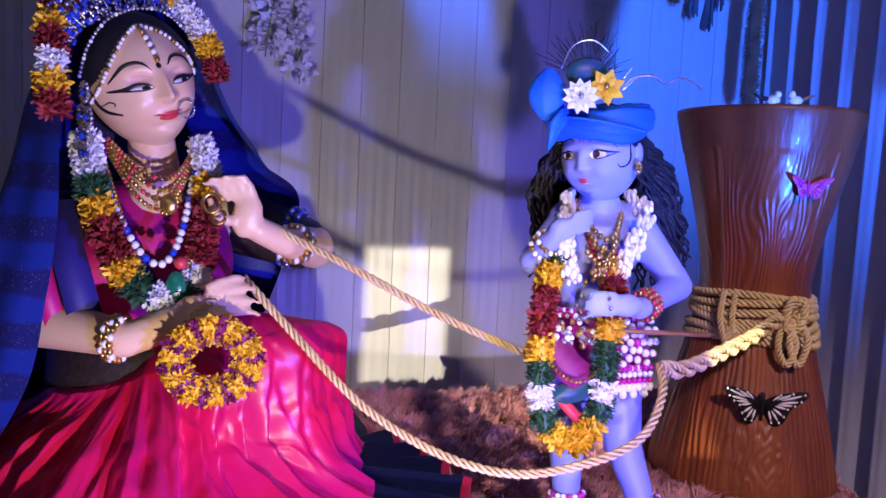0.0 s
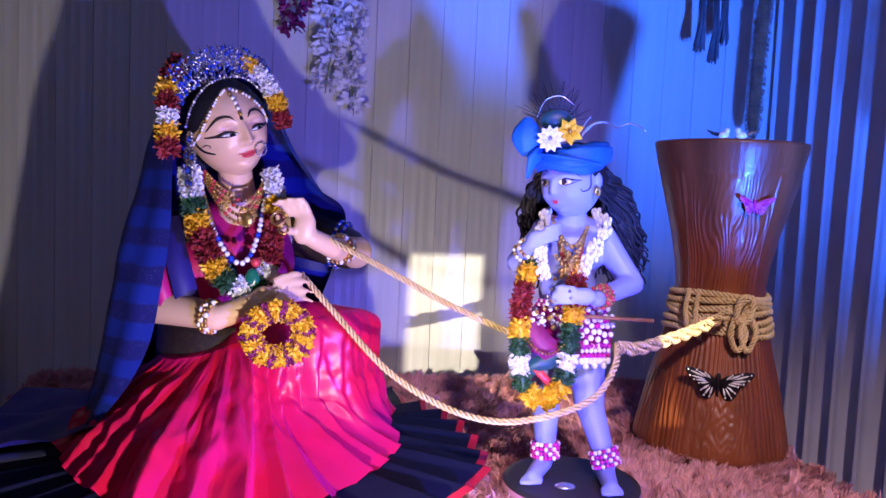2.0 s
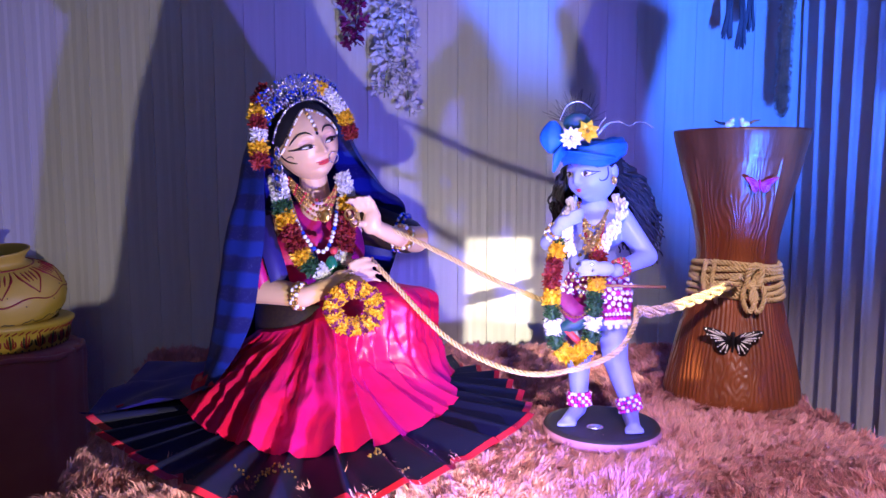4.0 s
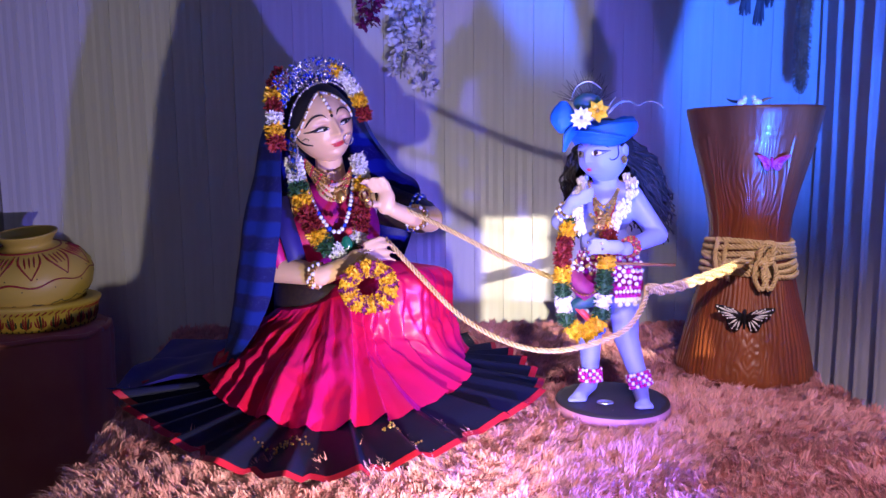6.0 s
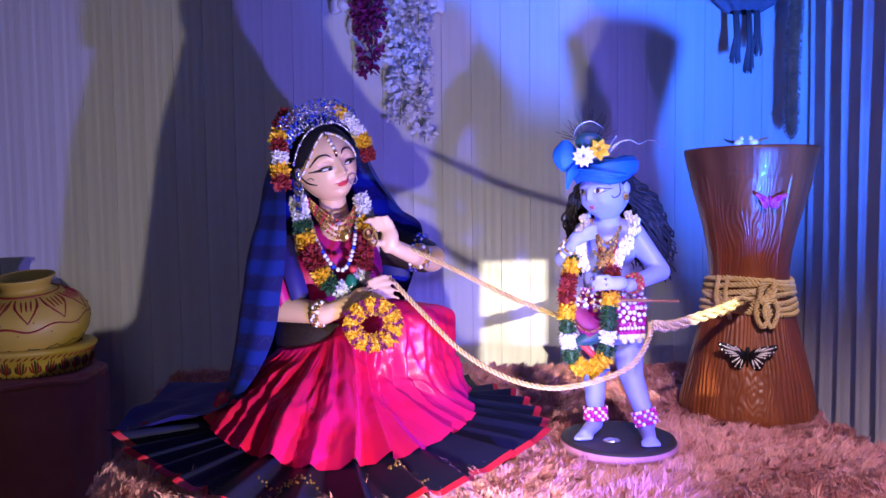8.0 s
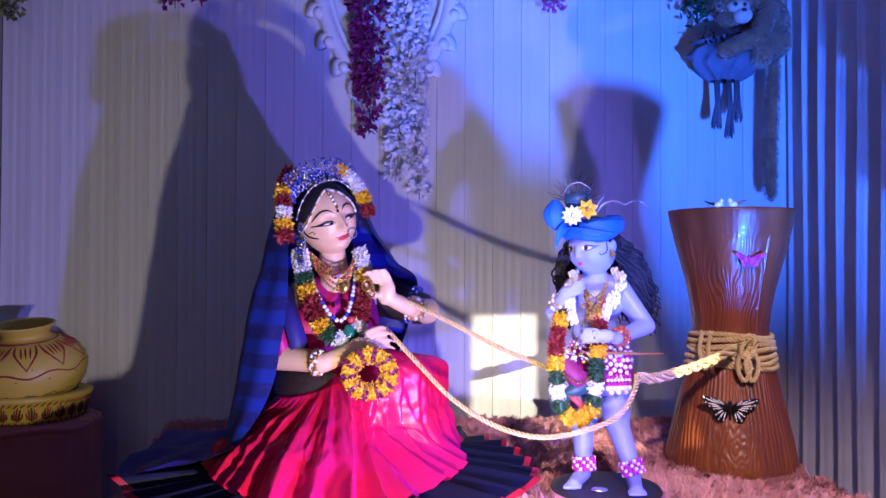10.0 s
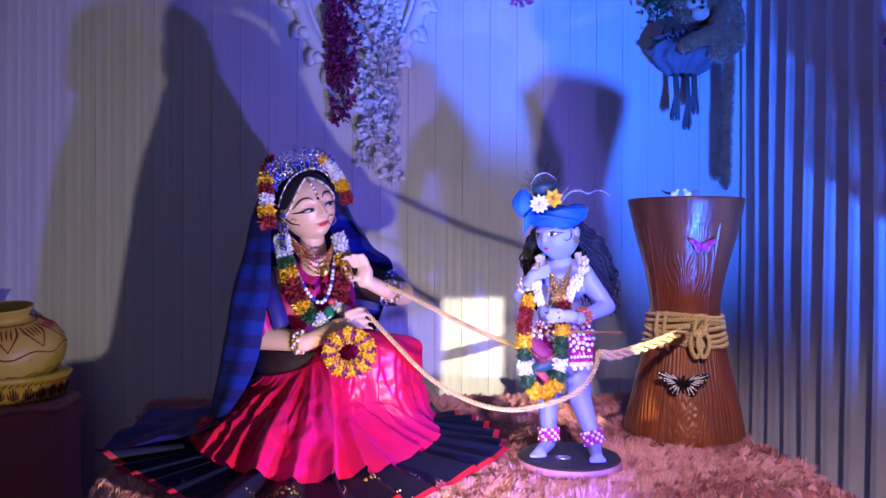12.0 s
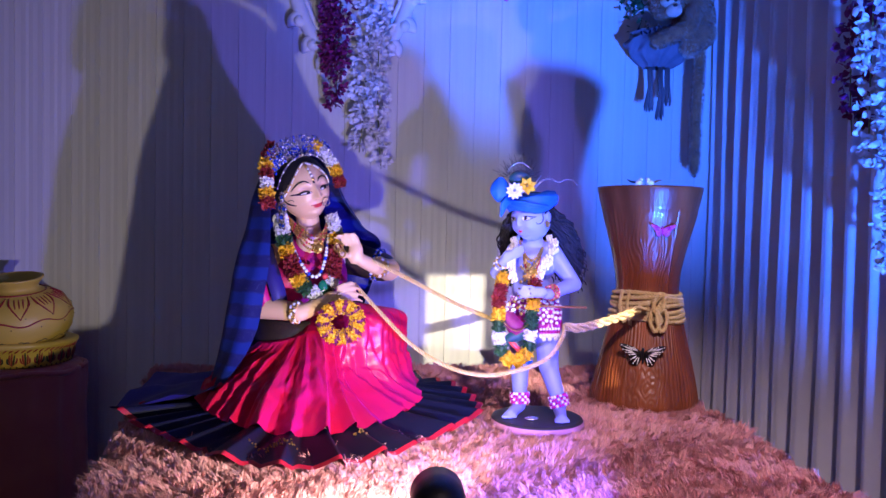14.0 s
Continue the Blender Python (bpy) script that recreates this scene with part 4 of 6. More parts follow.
skirt = thing("silk_skirt", (-0.31, 1.13, 0.80), "pleated magenta silk sari skirt with wide navy border", "skirt")
NA = 720
rows = []
for i in range(44):
    t = i / 43
    row = []
    for k in range(NA):
        a = 2 * math.pi * k / NA
        (r0, z0), (r1, z1) = WAIST(a), REDHEM(a)
        drop = t ** 0.85
        knee = 0.5 + 0.5 * math.tanh((math.cos(a - 0.05) - 0.45) * 5)   # the raised knee is round, and steep below
        rk, tk = 0.045, max((t - 0.25) / 0.75, 0.0)
        turn = min(t / 0.25, 1.0) * math.pi / 2
        r_knee = r0 + rk * math.sin(turn) + (r1 - r0 - rk) * tk ** 3.2
        z_knee = z0 - rk * (1 - math.cos(turn)) - (z0 - rk - z1) * tk ** 0.95
        r_side = r0 + (r1 - r0) * t ** 1.15 + 0.03 * math.sin(math.pi * t)
        z_side = z0 + (z1 - z0) * t ** 0.85
        f = fold(a + 0.25 * (1 - t) * math.sin(2 * a)) * (1 - 0.55 * knee * (1 - t))
        wr = noise.noise(Vector((a * 4.5, t * 2.2, 1.3))) * 0.010 + noise.noise(Vector((a * 13, t * 3, 4.0))) * 0.008
        ca, sa = math.cos(a), math.sin(a)
        wr += 0.012 * (0.22 - abs(noise.noise(Vector((ca * 5.0 + t * 1.4, sa * 5.0, t * 3.4))))) + 0.009 * (0.22 - abs(noise.noise(Vector((ca * 11.0, sa * 11.0 - t * 2.0, t * 7.0 + 3)))))   # creases
        r = r_side + (r_knee - r_side) * knee + f * 0.017 * min(t * 4, 1) * t ** 0.3 + wr * math.sin(math.pi * t)
        z = z_side + (z_knee - z_side) * knee + f * 0.007 * t ** 0.7 * (1 - t * 0.2) + 0.016 * max(0.0, f) * t ** 3 + wr * math.sin(math.pi * t)
        z += 0.004 * noise.noise(Vector((a * 5, t * 4, 0.3)))
        row.append((SC.x + r * math.cos(a), SC.y + r * math.sin(a), z))
    rows.append(row)
part("skirt_cloth", Mesh().grid(rows, 0, True), SILK, skirt, "shot magenta silk in long pleats")
lap = [[(SC.x + (p[0] - SC.x) * f, SC.y + (p[1] - SC.y) * f, p[2] + 0.022 * (1 - f * f)) for p in rows[0][::8]] for f in (1.0, 0.8, 0.5, 0.25, 0.02)]
part("lap_cloth", Mesh().grid(lap, 0, True), SILK, skirt)
brow, trow = [], []
for i in range(12):
    t = i / 11
    row = []
    for k in range(NA):
        a = 2 * math.pi * k / NA
        (r1, z1), (r2, z2) = REDHEM(a), HEM(a)
        r1 -= 0.02
        f = fold(a)
        r = r1 + (r2 - r1) * t + f * (0.010 + 0.016 * t)
        z = z1 - 0.006 + (z2 - z1) * t + (0.010 + 0.012 * t) * f + 0.008
        row.append((SC.x + r * math.cos(a), SC.y + r * math.sin(a), max(z, 0.802)))
    brow.append(row)
part("navy_border", Mesh().grid(brow, 0, True), NAVY, skirt, "wide navy silk border spread on the fur")
for i in range(3):
    t = i / 2
    trow.append([(SC.x + (p[0] - SC.x) * (1 + 0.015 * t / max((Vector(p[:2]) - SC).length, 0.1)), SC.y + (p[1] - SC.y) * (1 + 0.015 * t / max((Vector(p[:2]) - SC).length, 0.1)), p[2] + 0.0015 - 0.004 * t)
                 for p in brow[-1]])
part("red_edging", Mesh().grid(trow, 0, True), EDGE, skirt, "narrow red edging")


def motif(cx, cy, size, seed):
    r, m = random.Random(seed), Mesh()
    for k in range(46):
        a, q = r.uniform(0, 6.283), size * r.random() ** 0.6
        p = (cx + q * math.cos(a) * 1.3, cy + q * math.sin(a) * 0.6)
        ang = math.atan2(p[1] - SC.y, p[0] - SC.x)
        (r1, z1), (r2, z2) = REDHEM(ang), HEM(ang)
        rr = (Vector(p) - SC).length
        t = min(max((rr - r1 + 0.02) / (r2 - r1 + 0.02), 0), 1)
        m.ball((p[0], p[1], z1 - 0.006 + (z2 - z1) * t + (0.010 + 0.012 * t) * fold(ang) + 0.010), 0.0024, 6, 4)
    part("gold_motif", m, GOLD, skirt, "gold thread flower")


motif(-0.29, 0.66, 0.045, 1)
motif(-0.075, 0.72, 0.030, 2)

# veil
LEVELS = [
    [(-0.375, 1.070, 1.515), (-0.400, 1.110, 1.530), (-0.365, 1.185, 1.535), (-0.295, 1.180, 1.525), (-0.265, 1.130, 1.515)],
    [(-0.392, 1.045, 1.460), (-0.440, 1.110, 1.470), (-0.375, 1.235, 1.470), (-0.262, 1.215, 1.465), (-0.235, 1.120, 1.460)],
    [(-0.395, 1.020, 1.400), (-0.458, 1.085, 1.400), (-0.390, 1.265, 1.400), (-0.235, 1.250, 1.400), (-0.215, 1.150, 1.400)],
    [(-0.385, 0.995, 1.325), (-0.470, 1.070, 1.320), (-0.405, 1.290, 1.320), (-0.200, 1.285, 1.320), (-0.165, 1.190, 1.325)],
    [(-0.386, 0.985, 1.223), (-0.494, 1.062, 1.223), (-0.420, 1.310, 1.215), (-0.165, 1.320, 1.240), (-0.110, 1.270, 1.265)],
    [(-0.401, 0.985, 1.131), (-0.512, 1.060, 1.131), (-0.445, 1.330, 1.110), (-0.190, 1.345, 1.120), (-0.150, 1.320, 1.130)],
    [(-0.415, 0.985, 1.055), (-0.526, 1.060, 1.045), (-0.480, 1.335, 1.000), (-0.240, 1.365, 1.000), (-0.200, 1.350, 1.000)],
    [(-0.452, 0.985, 0.960), (-0.545, 1.062, 0.950), (-0.52, 1.330, 0.910), (-0.30, 1.38, 0.910), (-0.26, 1.37, 0.910)],
    [(-0.520, 0.985, 0.868), (-0.575, 1.065, 0.845), (-0.57, 1.34, 0.835), (-0.34, 1.43, 0.835), (-0.30, 1.42, 0.835)]]
veil = thing("veil", (-0.40, 1.2, 0.81), "sheer blue striped veil over the head and back", "veil")
cross = [spline(l, 60) for l in LEVELS]
vrows = []
cols = [spline([c[j] for c in cross], 56) for j in range(60)]
for i in range(56):
    row = []
    for j in range(60):
        p = cols[j][i]
        w = 0.0045 * math.sin(j * 0.75 + 0.8 * math.sin(i * 0.12)) * min(1, i / 25) + 0.003 * noise.noise(p * 14)
        row.append(p + Vector((-0.6, -0.5, 0)).normalized() * w)
    vrows.append(row)
part("veil_cloth", Mesh().grid(vrows), VEIL, veil)
top = [[HEADM @ Vector((0.094 * f * math.cos(a), -0.020 + 0.090 * f * math.sin(a), 0.070 + 0.050 * math.sqrt(max(0, 1 - f * f)))) for a in (math.pi + 0.25 + (2 * math.pi - math.pi - 0.5) * k / 24 for k in range(25))] for f in (0.02, 0.3, 0.6, 0.85, 1.0)]
part("crown_cloth", Mesh().grid(top), VEIL, veil)
tail = []
for i in range(30):
    t = i / 29
    row = []
    for k in range(31):
        q = k / 30
        p = Vector((-0.53, 0.93)).lerp(Vector((-0.40, 1.40)), q).lerp(Vector((-0.80, 0.93)).lerp(Vector((-0.84, 1.40)), q), t)
        lift = 0.055 * (1 - t) ** 1.6
        crease = 0.012 * math.sin(q * 15 + 3 * t + 2 * noise.noise(Vector((q * 3, t * 2, 0)))) * (0.35 + t * 0.6) + 0.014 * noise.noise(Vector((q * 5, t * 4, 2.0)))
        row.append((p.x + 0.02 * noise.noise(Vector((q * 4, t, 5.0))), p.y + 0.02 * noise.noise(Vector((q * 4, t, 9.0))), max(0.824 + lift + crease, 0.806)))
    tail.append(row)
part("trailing_end", Mesh().grid(tail), ROYAL, veil, "dark blue end of the veil heaped on the fur")

# ---- her flowers and jewels ----


def garland(name, runs, label, base, group=""):
    g = thing(name, base, label, "garland", group)
    kinds = {"y": (YELLOW, "yellow_blossoms"), "m": (MAROON, "maroon_blossoms"), "w": (WHITE, "white_blossoms"), "g": (GREEN, "green_leaves")}
    for pts, rad, keys in runs:
        line = spline(pts, len(keys) * 8 + 1)
        for i, k in enumerate(keys):
            seg_ = line[i * 8:i * 8 + 9]
            n = int((330 if k != "w" else 560) * length_of(seg_) / 0.04 * (rad / 0.03)) + 80
            mt, nm = kinds[k]
            core = Mesh().tube(spline(seg_, 8), rad * 0.55, 8)
            blossoms(seg_, rad, n, rad * (0.55 if k != "w" else 0.42), rad * (0.22 if k != "g" else 0.13), 0.7, rng, core)
            part(nm, core, mt, g)
    return g


garland("shoulder_garland", [
    ([(-0.372, 1.040, 1.345), (-0.362, 1.022, 1.31), (-0.350, 1.012, 1.262), (-0.326, 1.005, 1.205), (-0.306, 1.0, 1.165), (-0.280, 0.998, 1.142), (-0.250, 1.01, 1.130)], 0.025, "wwgymmygw"),
    ([(-0.242, 1.115, 1.350), (-0.224, 1.095, 1.305), (-0.222, 1.075, 1.255), (-0.222, 1.06, 1.21), (-0.225, 1.045, 1.165), (-0.248, 1.01, 1.130)], 0.023, "wwymmmwg")],
    "thick garland of white, yellow and maroon flowers", (-0.33, 1.03, 1.1))
garland("head_garland", [([(-0.396, 1.00, 1.368), (-0.401, 1.005, 1.41), (-0.404, 1.012, 1.455), (-0.408, 1.030, 1.498), (-0.398, 1.06, 1.540)], 0.023, "mywmymm"),
                         ([(-0.300, 1.105, 1.553), (-0.262, 1.10, 1.53), (-0.235, 1.095, 1.495), (-0.218, 1.09, 1.455), (-0.212, 1.09, 1.43)], 0.020, "ywwym")],
        "short flower string pinned round the head", (-0.33, 1.07, 1.45))
rg = thing("ring_garland", (-0.198, 0.985, 1.055), "yellow and purple flower ring hung at the wrist", "garland")
RC = Vector((-0.188, 0.966, 1.066))
RX, RZ = Vector((0.96, 0.28, 0)), Vector((0.05, -0.25, 0.96))
for k in range(30):
    a = 2 * math.pi * k / 30 + 0.1
    o = RX * math.cos(a) + RZ * math.sin(a)
    m = Mesh()
    pts = [RC + o * q + RX.cross(RZ) * (0.010 * math.sin((q - 0.03) / 0.043 * math.pi)) for q in (0.029, 0.040, 0.052, 0.063)]
    blossoms(pts, 0.011, 120, 0.0090, 0.0045, 0.6, rng, m)
    m.tube(pts, 0.0065, 6)
    part("yellow_tuft" if k % 3 else "purple_tuft", m, YELLOW if k % 3 else WINE, rg)

jew = thing("necklace", (-0.30, 1.05, 1.2), "layered gold and bead necklaces with pendants", "necklace")


def swag(a, b, sag, fwd, n=9):
    a, b = Vector(a), Vector(b)
    return [a.lerp(b, k / (n - 1)) + Vector((fwd[0], fwd[1], -sag)) * math.sin(math.pi * k / (n - 1)) for k in range(n)]


for q in range(4):
    part("gold_strand", beads(swag((-0.358, 1.085, 1.342 - 0.006 * q), (-0.252, 1.140, 1.344 - 0.006 * q), 0.052 + 0.007 * q, (0.030, -0.060 - 0.008 * q)), 0.0036, 2.1, None, 0, 1), [GOLD, LIP], jew)
pend = Mesh().ball((-0.260, 1.026, 1.258), (0.012, 0.006, 0.014), 12, 8)
for k in range(16):
    a = 2 * math.pi * k / 16
    pend.ball((-0.262 + 0.013 * math.cos(a), 1.023 + 0.005 * math.cos(a), 1.262 + 0.016 * math.sin(a)), 0.0032, 6, 5)
part("pendant", pend, GOLD, jew, "round gold pendant")
part("bead_strand", beads(swag((-0.376, 1.060, 1.330), (-0.246, 1.120, 1.330), 0.150, (0.046, -0.088)), 0.0054, 2.0, None, 0, 1), [PEARL, BLUEGEM], jew, "white and blue beads")
part("long_chain", beads(swag((-0.36, 1.065, 1.325), (-0.238, 1.115, 1.325), 0.205, (0.050, -0.090)), 0.0030, 2.0), GOLD, jew)
gp = Mesh().ball((-0.244, 1.005, 1.150), (0.014, 0.008, 0.022), 12, 8)
part("green_pendant", gp, GREENGEM, jew, "green stone pendant")
part("red_bead", Mesh().ball((-0.240, 1.012, 1.182), 0.009, 10, 8), LIP, jew)


def bangle(name, a, b, r, rows_, mats, label, parent=None, br=0.005):
    a, b = Vector(a), Vector(b)
    d = (b - a).normalized()
    o = d.orthogonal().normalized()
    n_ = max(int(2 * math.pi * r / (br * 1.9)), 8)
    m = Mesh()
    for q in range(rows_):
        c = a.lerp(b, q / max(rows_ - 1, 1))
        ring = [c + (o * math.cos(2 * math.pi * k / n_) + d.cross(o) * math.sin(2 * math.pi * k / n_)) * r for k in range(n_)]
        for k, p in enumerate(ring):
            m.ball(p, br, 7, 5, (k + q) % len(mats))
    return single(name, m, mats, tuple(a), label, "bangle")


bangle("bangle", (-0.318, 0.989, 1.084), (-0.306, 0.986, 1.083), 0.0275, 3, [GOLD, GOLD, PEARL], "gold and pearl bangle on the wrist")
bangle("bangle", (-0.103, 1.160, 1.200), (-0.108, 1.142, 1.202), 0.027, 3, [GOLD, GOLD, PEARL], "gold and pearl bangle on the wrist")
bangle("armlet", (-0.125, 1.246, 1.205), (-0.112, 1.244, 1.202), 0.047, 2, [SILVER, BLUEGEM], "silver armlet with blue stones on the sleeve")

for c, r0 in (((-0.207, 1.036, 1.262), 0.0115), ((-0.196, 1.032, 1.244), 0.0085)):
    single("finger_ring", Mesh().tube([Vector(c) + Vector((r0 * math.cos(a), 0.004 * math.sin(a), r0 * 1.1 * math.sin(a))) for a in (2 * math.pi * k / 24 for k in range(25))], 0.0026, 6), GOLD, c,
           "gold ring held in the raised palm", "ring")

# earring, forehead chains, crown
er = thing("earring", tuple(HEADM @ Vector((0.078, 0.0, -0.05))), "large silver earring with blue stones", "earring")
e0 = Vector((-0.352, 1.012, 1.376))
sideV = (HEADM.to_3x3() @ Vector((0, 1, 0)))
for j, (dz, dy, r) in enumerate(((0.020, 0, 0.012), (-0.010, -0.012, 0.012), (-0.010, 0.014, 0.012), (-0.034, 0.0, 0.015), (-0.056, -0.008, 0.009), (-0.056, 0.012, 0.009))):
    c = e0 + sideV * dy + Vector((-0.004, -0.022, dz))
    m = Mesh().ball(c, r * 0.5, 8, 6, 1)
    for k in range(12):
        a = 2 * math.pi * k / 12
        m.ball(c + sideV * r * math.cos(a) + Vector((0, 0, r * math.sin(a))), r * 0.26, 6, 4, 0)
    part("stone_setting", m, [SILVER, BLUEGEM], er)
fc = thing("forehead_chain", tuple(HEADM @ Vector((0, 0.08, 0.06))), "pearl and crystal chain across the hair and forehead", "head chain")
for sg in (-1, 1):
    pts = [(0.0, 0.90), (sg * 0.36, 0.74), (sg * 0.70, 0.44), (sg * 0.93, 0.10), (sg * 0.99, -0.10)]
    part("pearl_string", beads([skin(x, z, 0.006) for x, z in pts], 0.0030, 2.0, None, 0, 1, 6), [PEARL, GOLD], fc)
    up_ = [HEADM @ Vector((sg * x, y, z)) for x, y, z in ((0.0, 0.050, 0.103), (0.036, 0.050, 0.095), (0.066, 0.040, 0.066), (0.084, 0.028, 0.030))]
    part("pearl_string", beads(up_, 0.0028, 2.0, None, 0, 1, 6), [SILVER, PEARL], fc)
part("forehead_drop", beads([skin(0, z, 0.005) for z in (0.80, 0.68, 0.56, 0.42)], 0.0042, 2.0, None, 0, 1), [PEARL, GOLD], fc)
nr = Mesh()
nc_ = skin(-0.30, -0.36, 0.006)
for k in range(18):
    a = 2 * math.pi * k / 18
    nr.ball(nc_ + (HEADM.to_3x3() @ Vector((0.011 * math.cos(a), 0.004, 0.012 * math.sin(a)))), 0.0019, 6, 4)
single("nose_ring", nr, [SILVER], tuple(nc_), "beaded silver nose ring", "nose ring")
crown = thing("jewelled_crown", tuple(HEADM @ Vector((0, 0.02, 0.11))), "fan-shaped silver crown set with blue stones", "crown")
for k in range(21):
    a = math.pi * (k + 0.5) / 21
    m = Mesh()
    for j in range(40):
        q = rng.random()
        aa = a + rng.uniform(-0.09, 0.09)
        p = HEADM @ Vector(((0.080 + 0.030 * q) * math.cos(aa), 0.034 - 0.026 * q + rng.uniform(-0.006, 0.006), 0.070 + 0.020 * q + (0.030 + 0.036 * q) * math.sin(aa)))
        m.ball(p, rng.uniform(0.0014, 0.0036), 6, 4, 0 if rng.random() < 0.55 else 1)
    o, e = HEADM @ Vector((0.080 * math.cos(a), 0.036, 0.070 + 0.030 * math.sin(a))), HEADM @ Vector((0.112 * math.cos(a), 0.008, 0.090 + 0.070 * math.sin(a)))
    m.tube([o, o.lerp(e, 0.5), e], [0.0010, 0.0016, 0.0008], 6, 0)
    part("crown_ray", m, [SILVER, BLUEGEM], crown)

# ---- standing child statue ----
disc = thing("statue_base", (0.350, 0.985, 0.79), "round dark statue base with a pink rim", "base")
part("base_top", Mesh().revolve([(0.0, 0.0255), (0.110, 0.0255), (0.122, 0.024), (0.124, 0.020)], (0.350, 0.985, 0.79), 64), BASEDISC, disc)
part("base_rim", Mesh().revolve([(0.124, 0.020), (0.126, 0.016), (0.126, 0.0), (0.10, 0.0)], (0.350, 0.985, 0.79), 64), BASERIM, disc, "pink painted rim")
single("base_token", Mesh().ball((0.330, 0.935, 0.821), (0.019, 0.013, 0.006), 14, 8), SILVER, (0.330, 0.935, 0.8155), "small silver oval charm on the statue base", "charm")

CH = facing((0.328, 1.033, 1.352), -45, 7, 3)
CURLS = facing((0.328, 1.033, 1.352), -34, 7, 3)
b = Mesh()
b.capsule((0.332, 1.045, 1.31), (0.334, 1.05, 1.265), 0.026, 0.034)
b.ball((0.333, 1.045, 1.225), (0.064, 0.046, 0.060), 18, 12)
b.ball((0.333, 1.045, 1.155), (0.055, 0.044, 0.055), 18, 12)
b.ball((0.340, 1.045, 1.095), (0.062, 0.048, 0.050), 18, 12)
b.capsule((0.285, 1.045, 1.262), (0.383, 1.045, 1.262), 0.026, 0.028)
b.capsule((0.282, 1.04, 1.255), (0.232, 1.000, 1.205), 0.025, 0.020)
b.capsule((0.232, 1.000, 1.205), (0.252, 0.968, 1.240), 0.019, 0.014)
b.ball((0.262, 0.966, 1.252), (0.020, 0.010, 0.015), 12, 8)
fingers(b, (0.270, 0.963, 1.258), (0.9, -0.05, 0.25), (0.2, 0, 0.9), 0.036, 0.0042, (0.1, 0.3, 0.0), 0.25)
b.capsule((0.388, 1.045, 1.258), (0.445, 1.015, 1.175), 0.027, 0.021)
b.capsule((0.445, 1.015, 1.175), (0.366, 0.945, 1.152), 0.021, 0.0145)
b.ball((0.340, 0.924, 1.159), (0.024, 0.010, 0.016), 12, 8)
fingers(b, (0.325, 0.920, 1.161), (-0.9, 0.1, 0.05), (0.0, -0.1, 0.9), 0.042, 0.0044, (-0.1, 0.15, -0.2), 0.2)
b.capsule((0.305, 1.045, 1.07), (0.303, 1.03, 0.945), 0.036, 0.027)
b.capsule((0.303, 1.03, 0.945), (0.305, 1.02, 0.848), 0.027, 0.018)
b.capsule((0.372, 1.045, 1.07), (0.382, 1.02, 0.945), 0.038, 0.028)
b.capsule((0.382, 1.02, 0.945), (0.412, 0.985, 0.848), 0.027, 0.018)
for ax, ay, dx in ((0.305, 1.02, -0.030), (0.412, 0.985, -0.004)):
    b.capsule((ax, ay + 0.008, 0.832), (ax + dx, ay - 0.062, 0.826), 0.018, 0.014)
    for k in range(5):
        b.capsule((ax + dx + (k - 2) * 0.0072, ay - 0.064, 0.824), (ax + dx * 1.15 + (k - 2) * 0.0082, ay - 0.080 + 0.002 * abs(k - 1), 0.822), 0.006, 0.0052, 8)
child = fuse(b, 0.0035, 5)
hd, cskin = head_mesh(CH, 0.055, 0.060, 0.066, 0, 0.0095, 0.09, 128, 104, 0.95, 0.02)
child.add(hd.v, hd.f, 0)
for sg in (-1, 1):
    ear = CH @ Vector((sg * 0.052, -0.004, 0.004))
    child.ball(ear, (0.007, 0.012, 0.017), 10, 8, 0, CH.to_3x3())
    stroke(child, cskin, [(sg * 0.17, 0.33), (sg * 0.36, 0.42), (sg * 0.60, 0.36), (sg * 0.78, 0.20)], 0.0016, 1)
    fill(child, cskin, (sg * 0.40, 0.085), 0.19, 0.090, 3, 0.0007)
    fill(child, cskin, (sg * 0.40 + 0.05, 0.095), 0.080, 0.085, 4, 0.0010)
    fill(child, cskin, (sg * 0.40 + 0.05, 0.098), 0.045, 0.048, 1, 0.0013)
    stroke(child, cskin, [(sg * 0.18, 0.05), (sg * 0.36, 0.180), (sg * 0.56, 0.140), (sg * 0.82, 0.10)], 0.0019, 1)
    stroke(child, cskin, [(sg * 0.20, 0.04), (sg * 0.40, -0.005), (sg * 0.60, 0.040), (sg * 0.78, 0.095)], 0.0012, 1)
    stroke(child, cskin, [(sg * 0.93, 0.30), (sg * 0.95, 0.0), (sg * 0.90, -0.16), (sg * 0.80, -0.20), (sg * 0.77, -0.12)], 0.0018, 1)
    stroke(child, cskin, [(sg * 0.07, 0.66), (sg * 0.07, 0.46), (sg * 0.04, 0.34), (0, 0.30)], 0.0009, 2)
fill(child, cskin, (0, -0.425), 0.145, 0.030, 2, 0.0008, 1.0, 0.3)
fill(child, cskin, (0, -0.455), 0.115, 0.046, 2, 0.0010, 0.4, 1.0)
child.ball(CH @ Vector((0, -0.012, 0.014)), (0.058, 0.058, 0.060), 24, 16, 1, CH.to_3x3())
hr = random.Random(11)
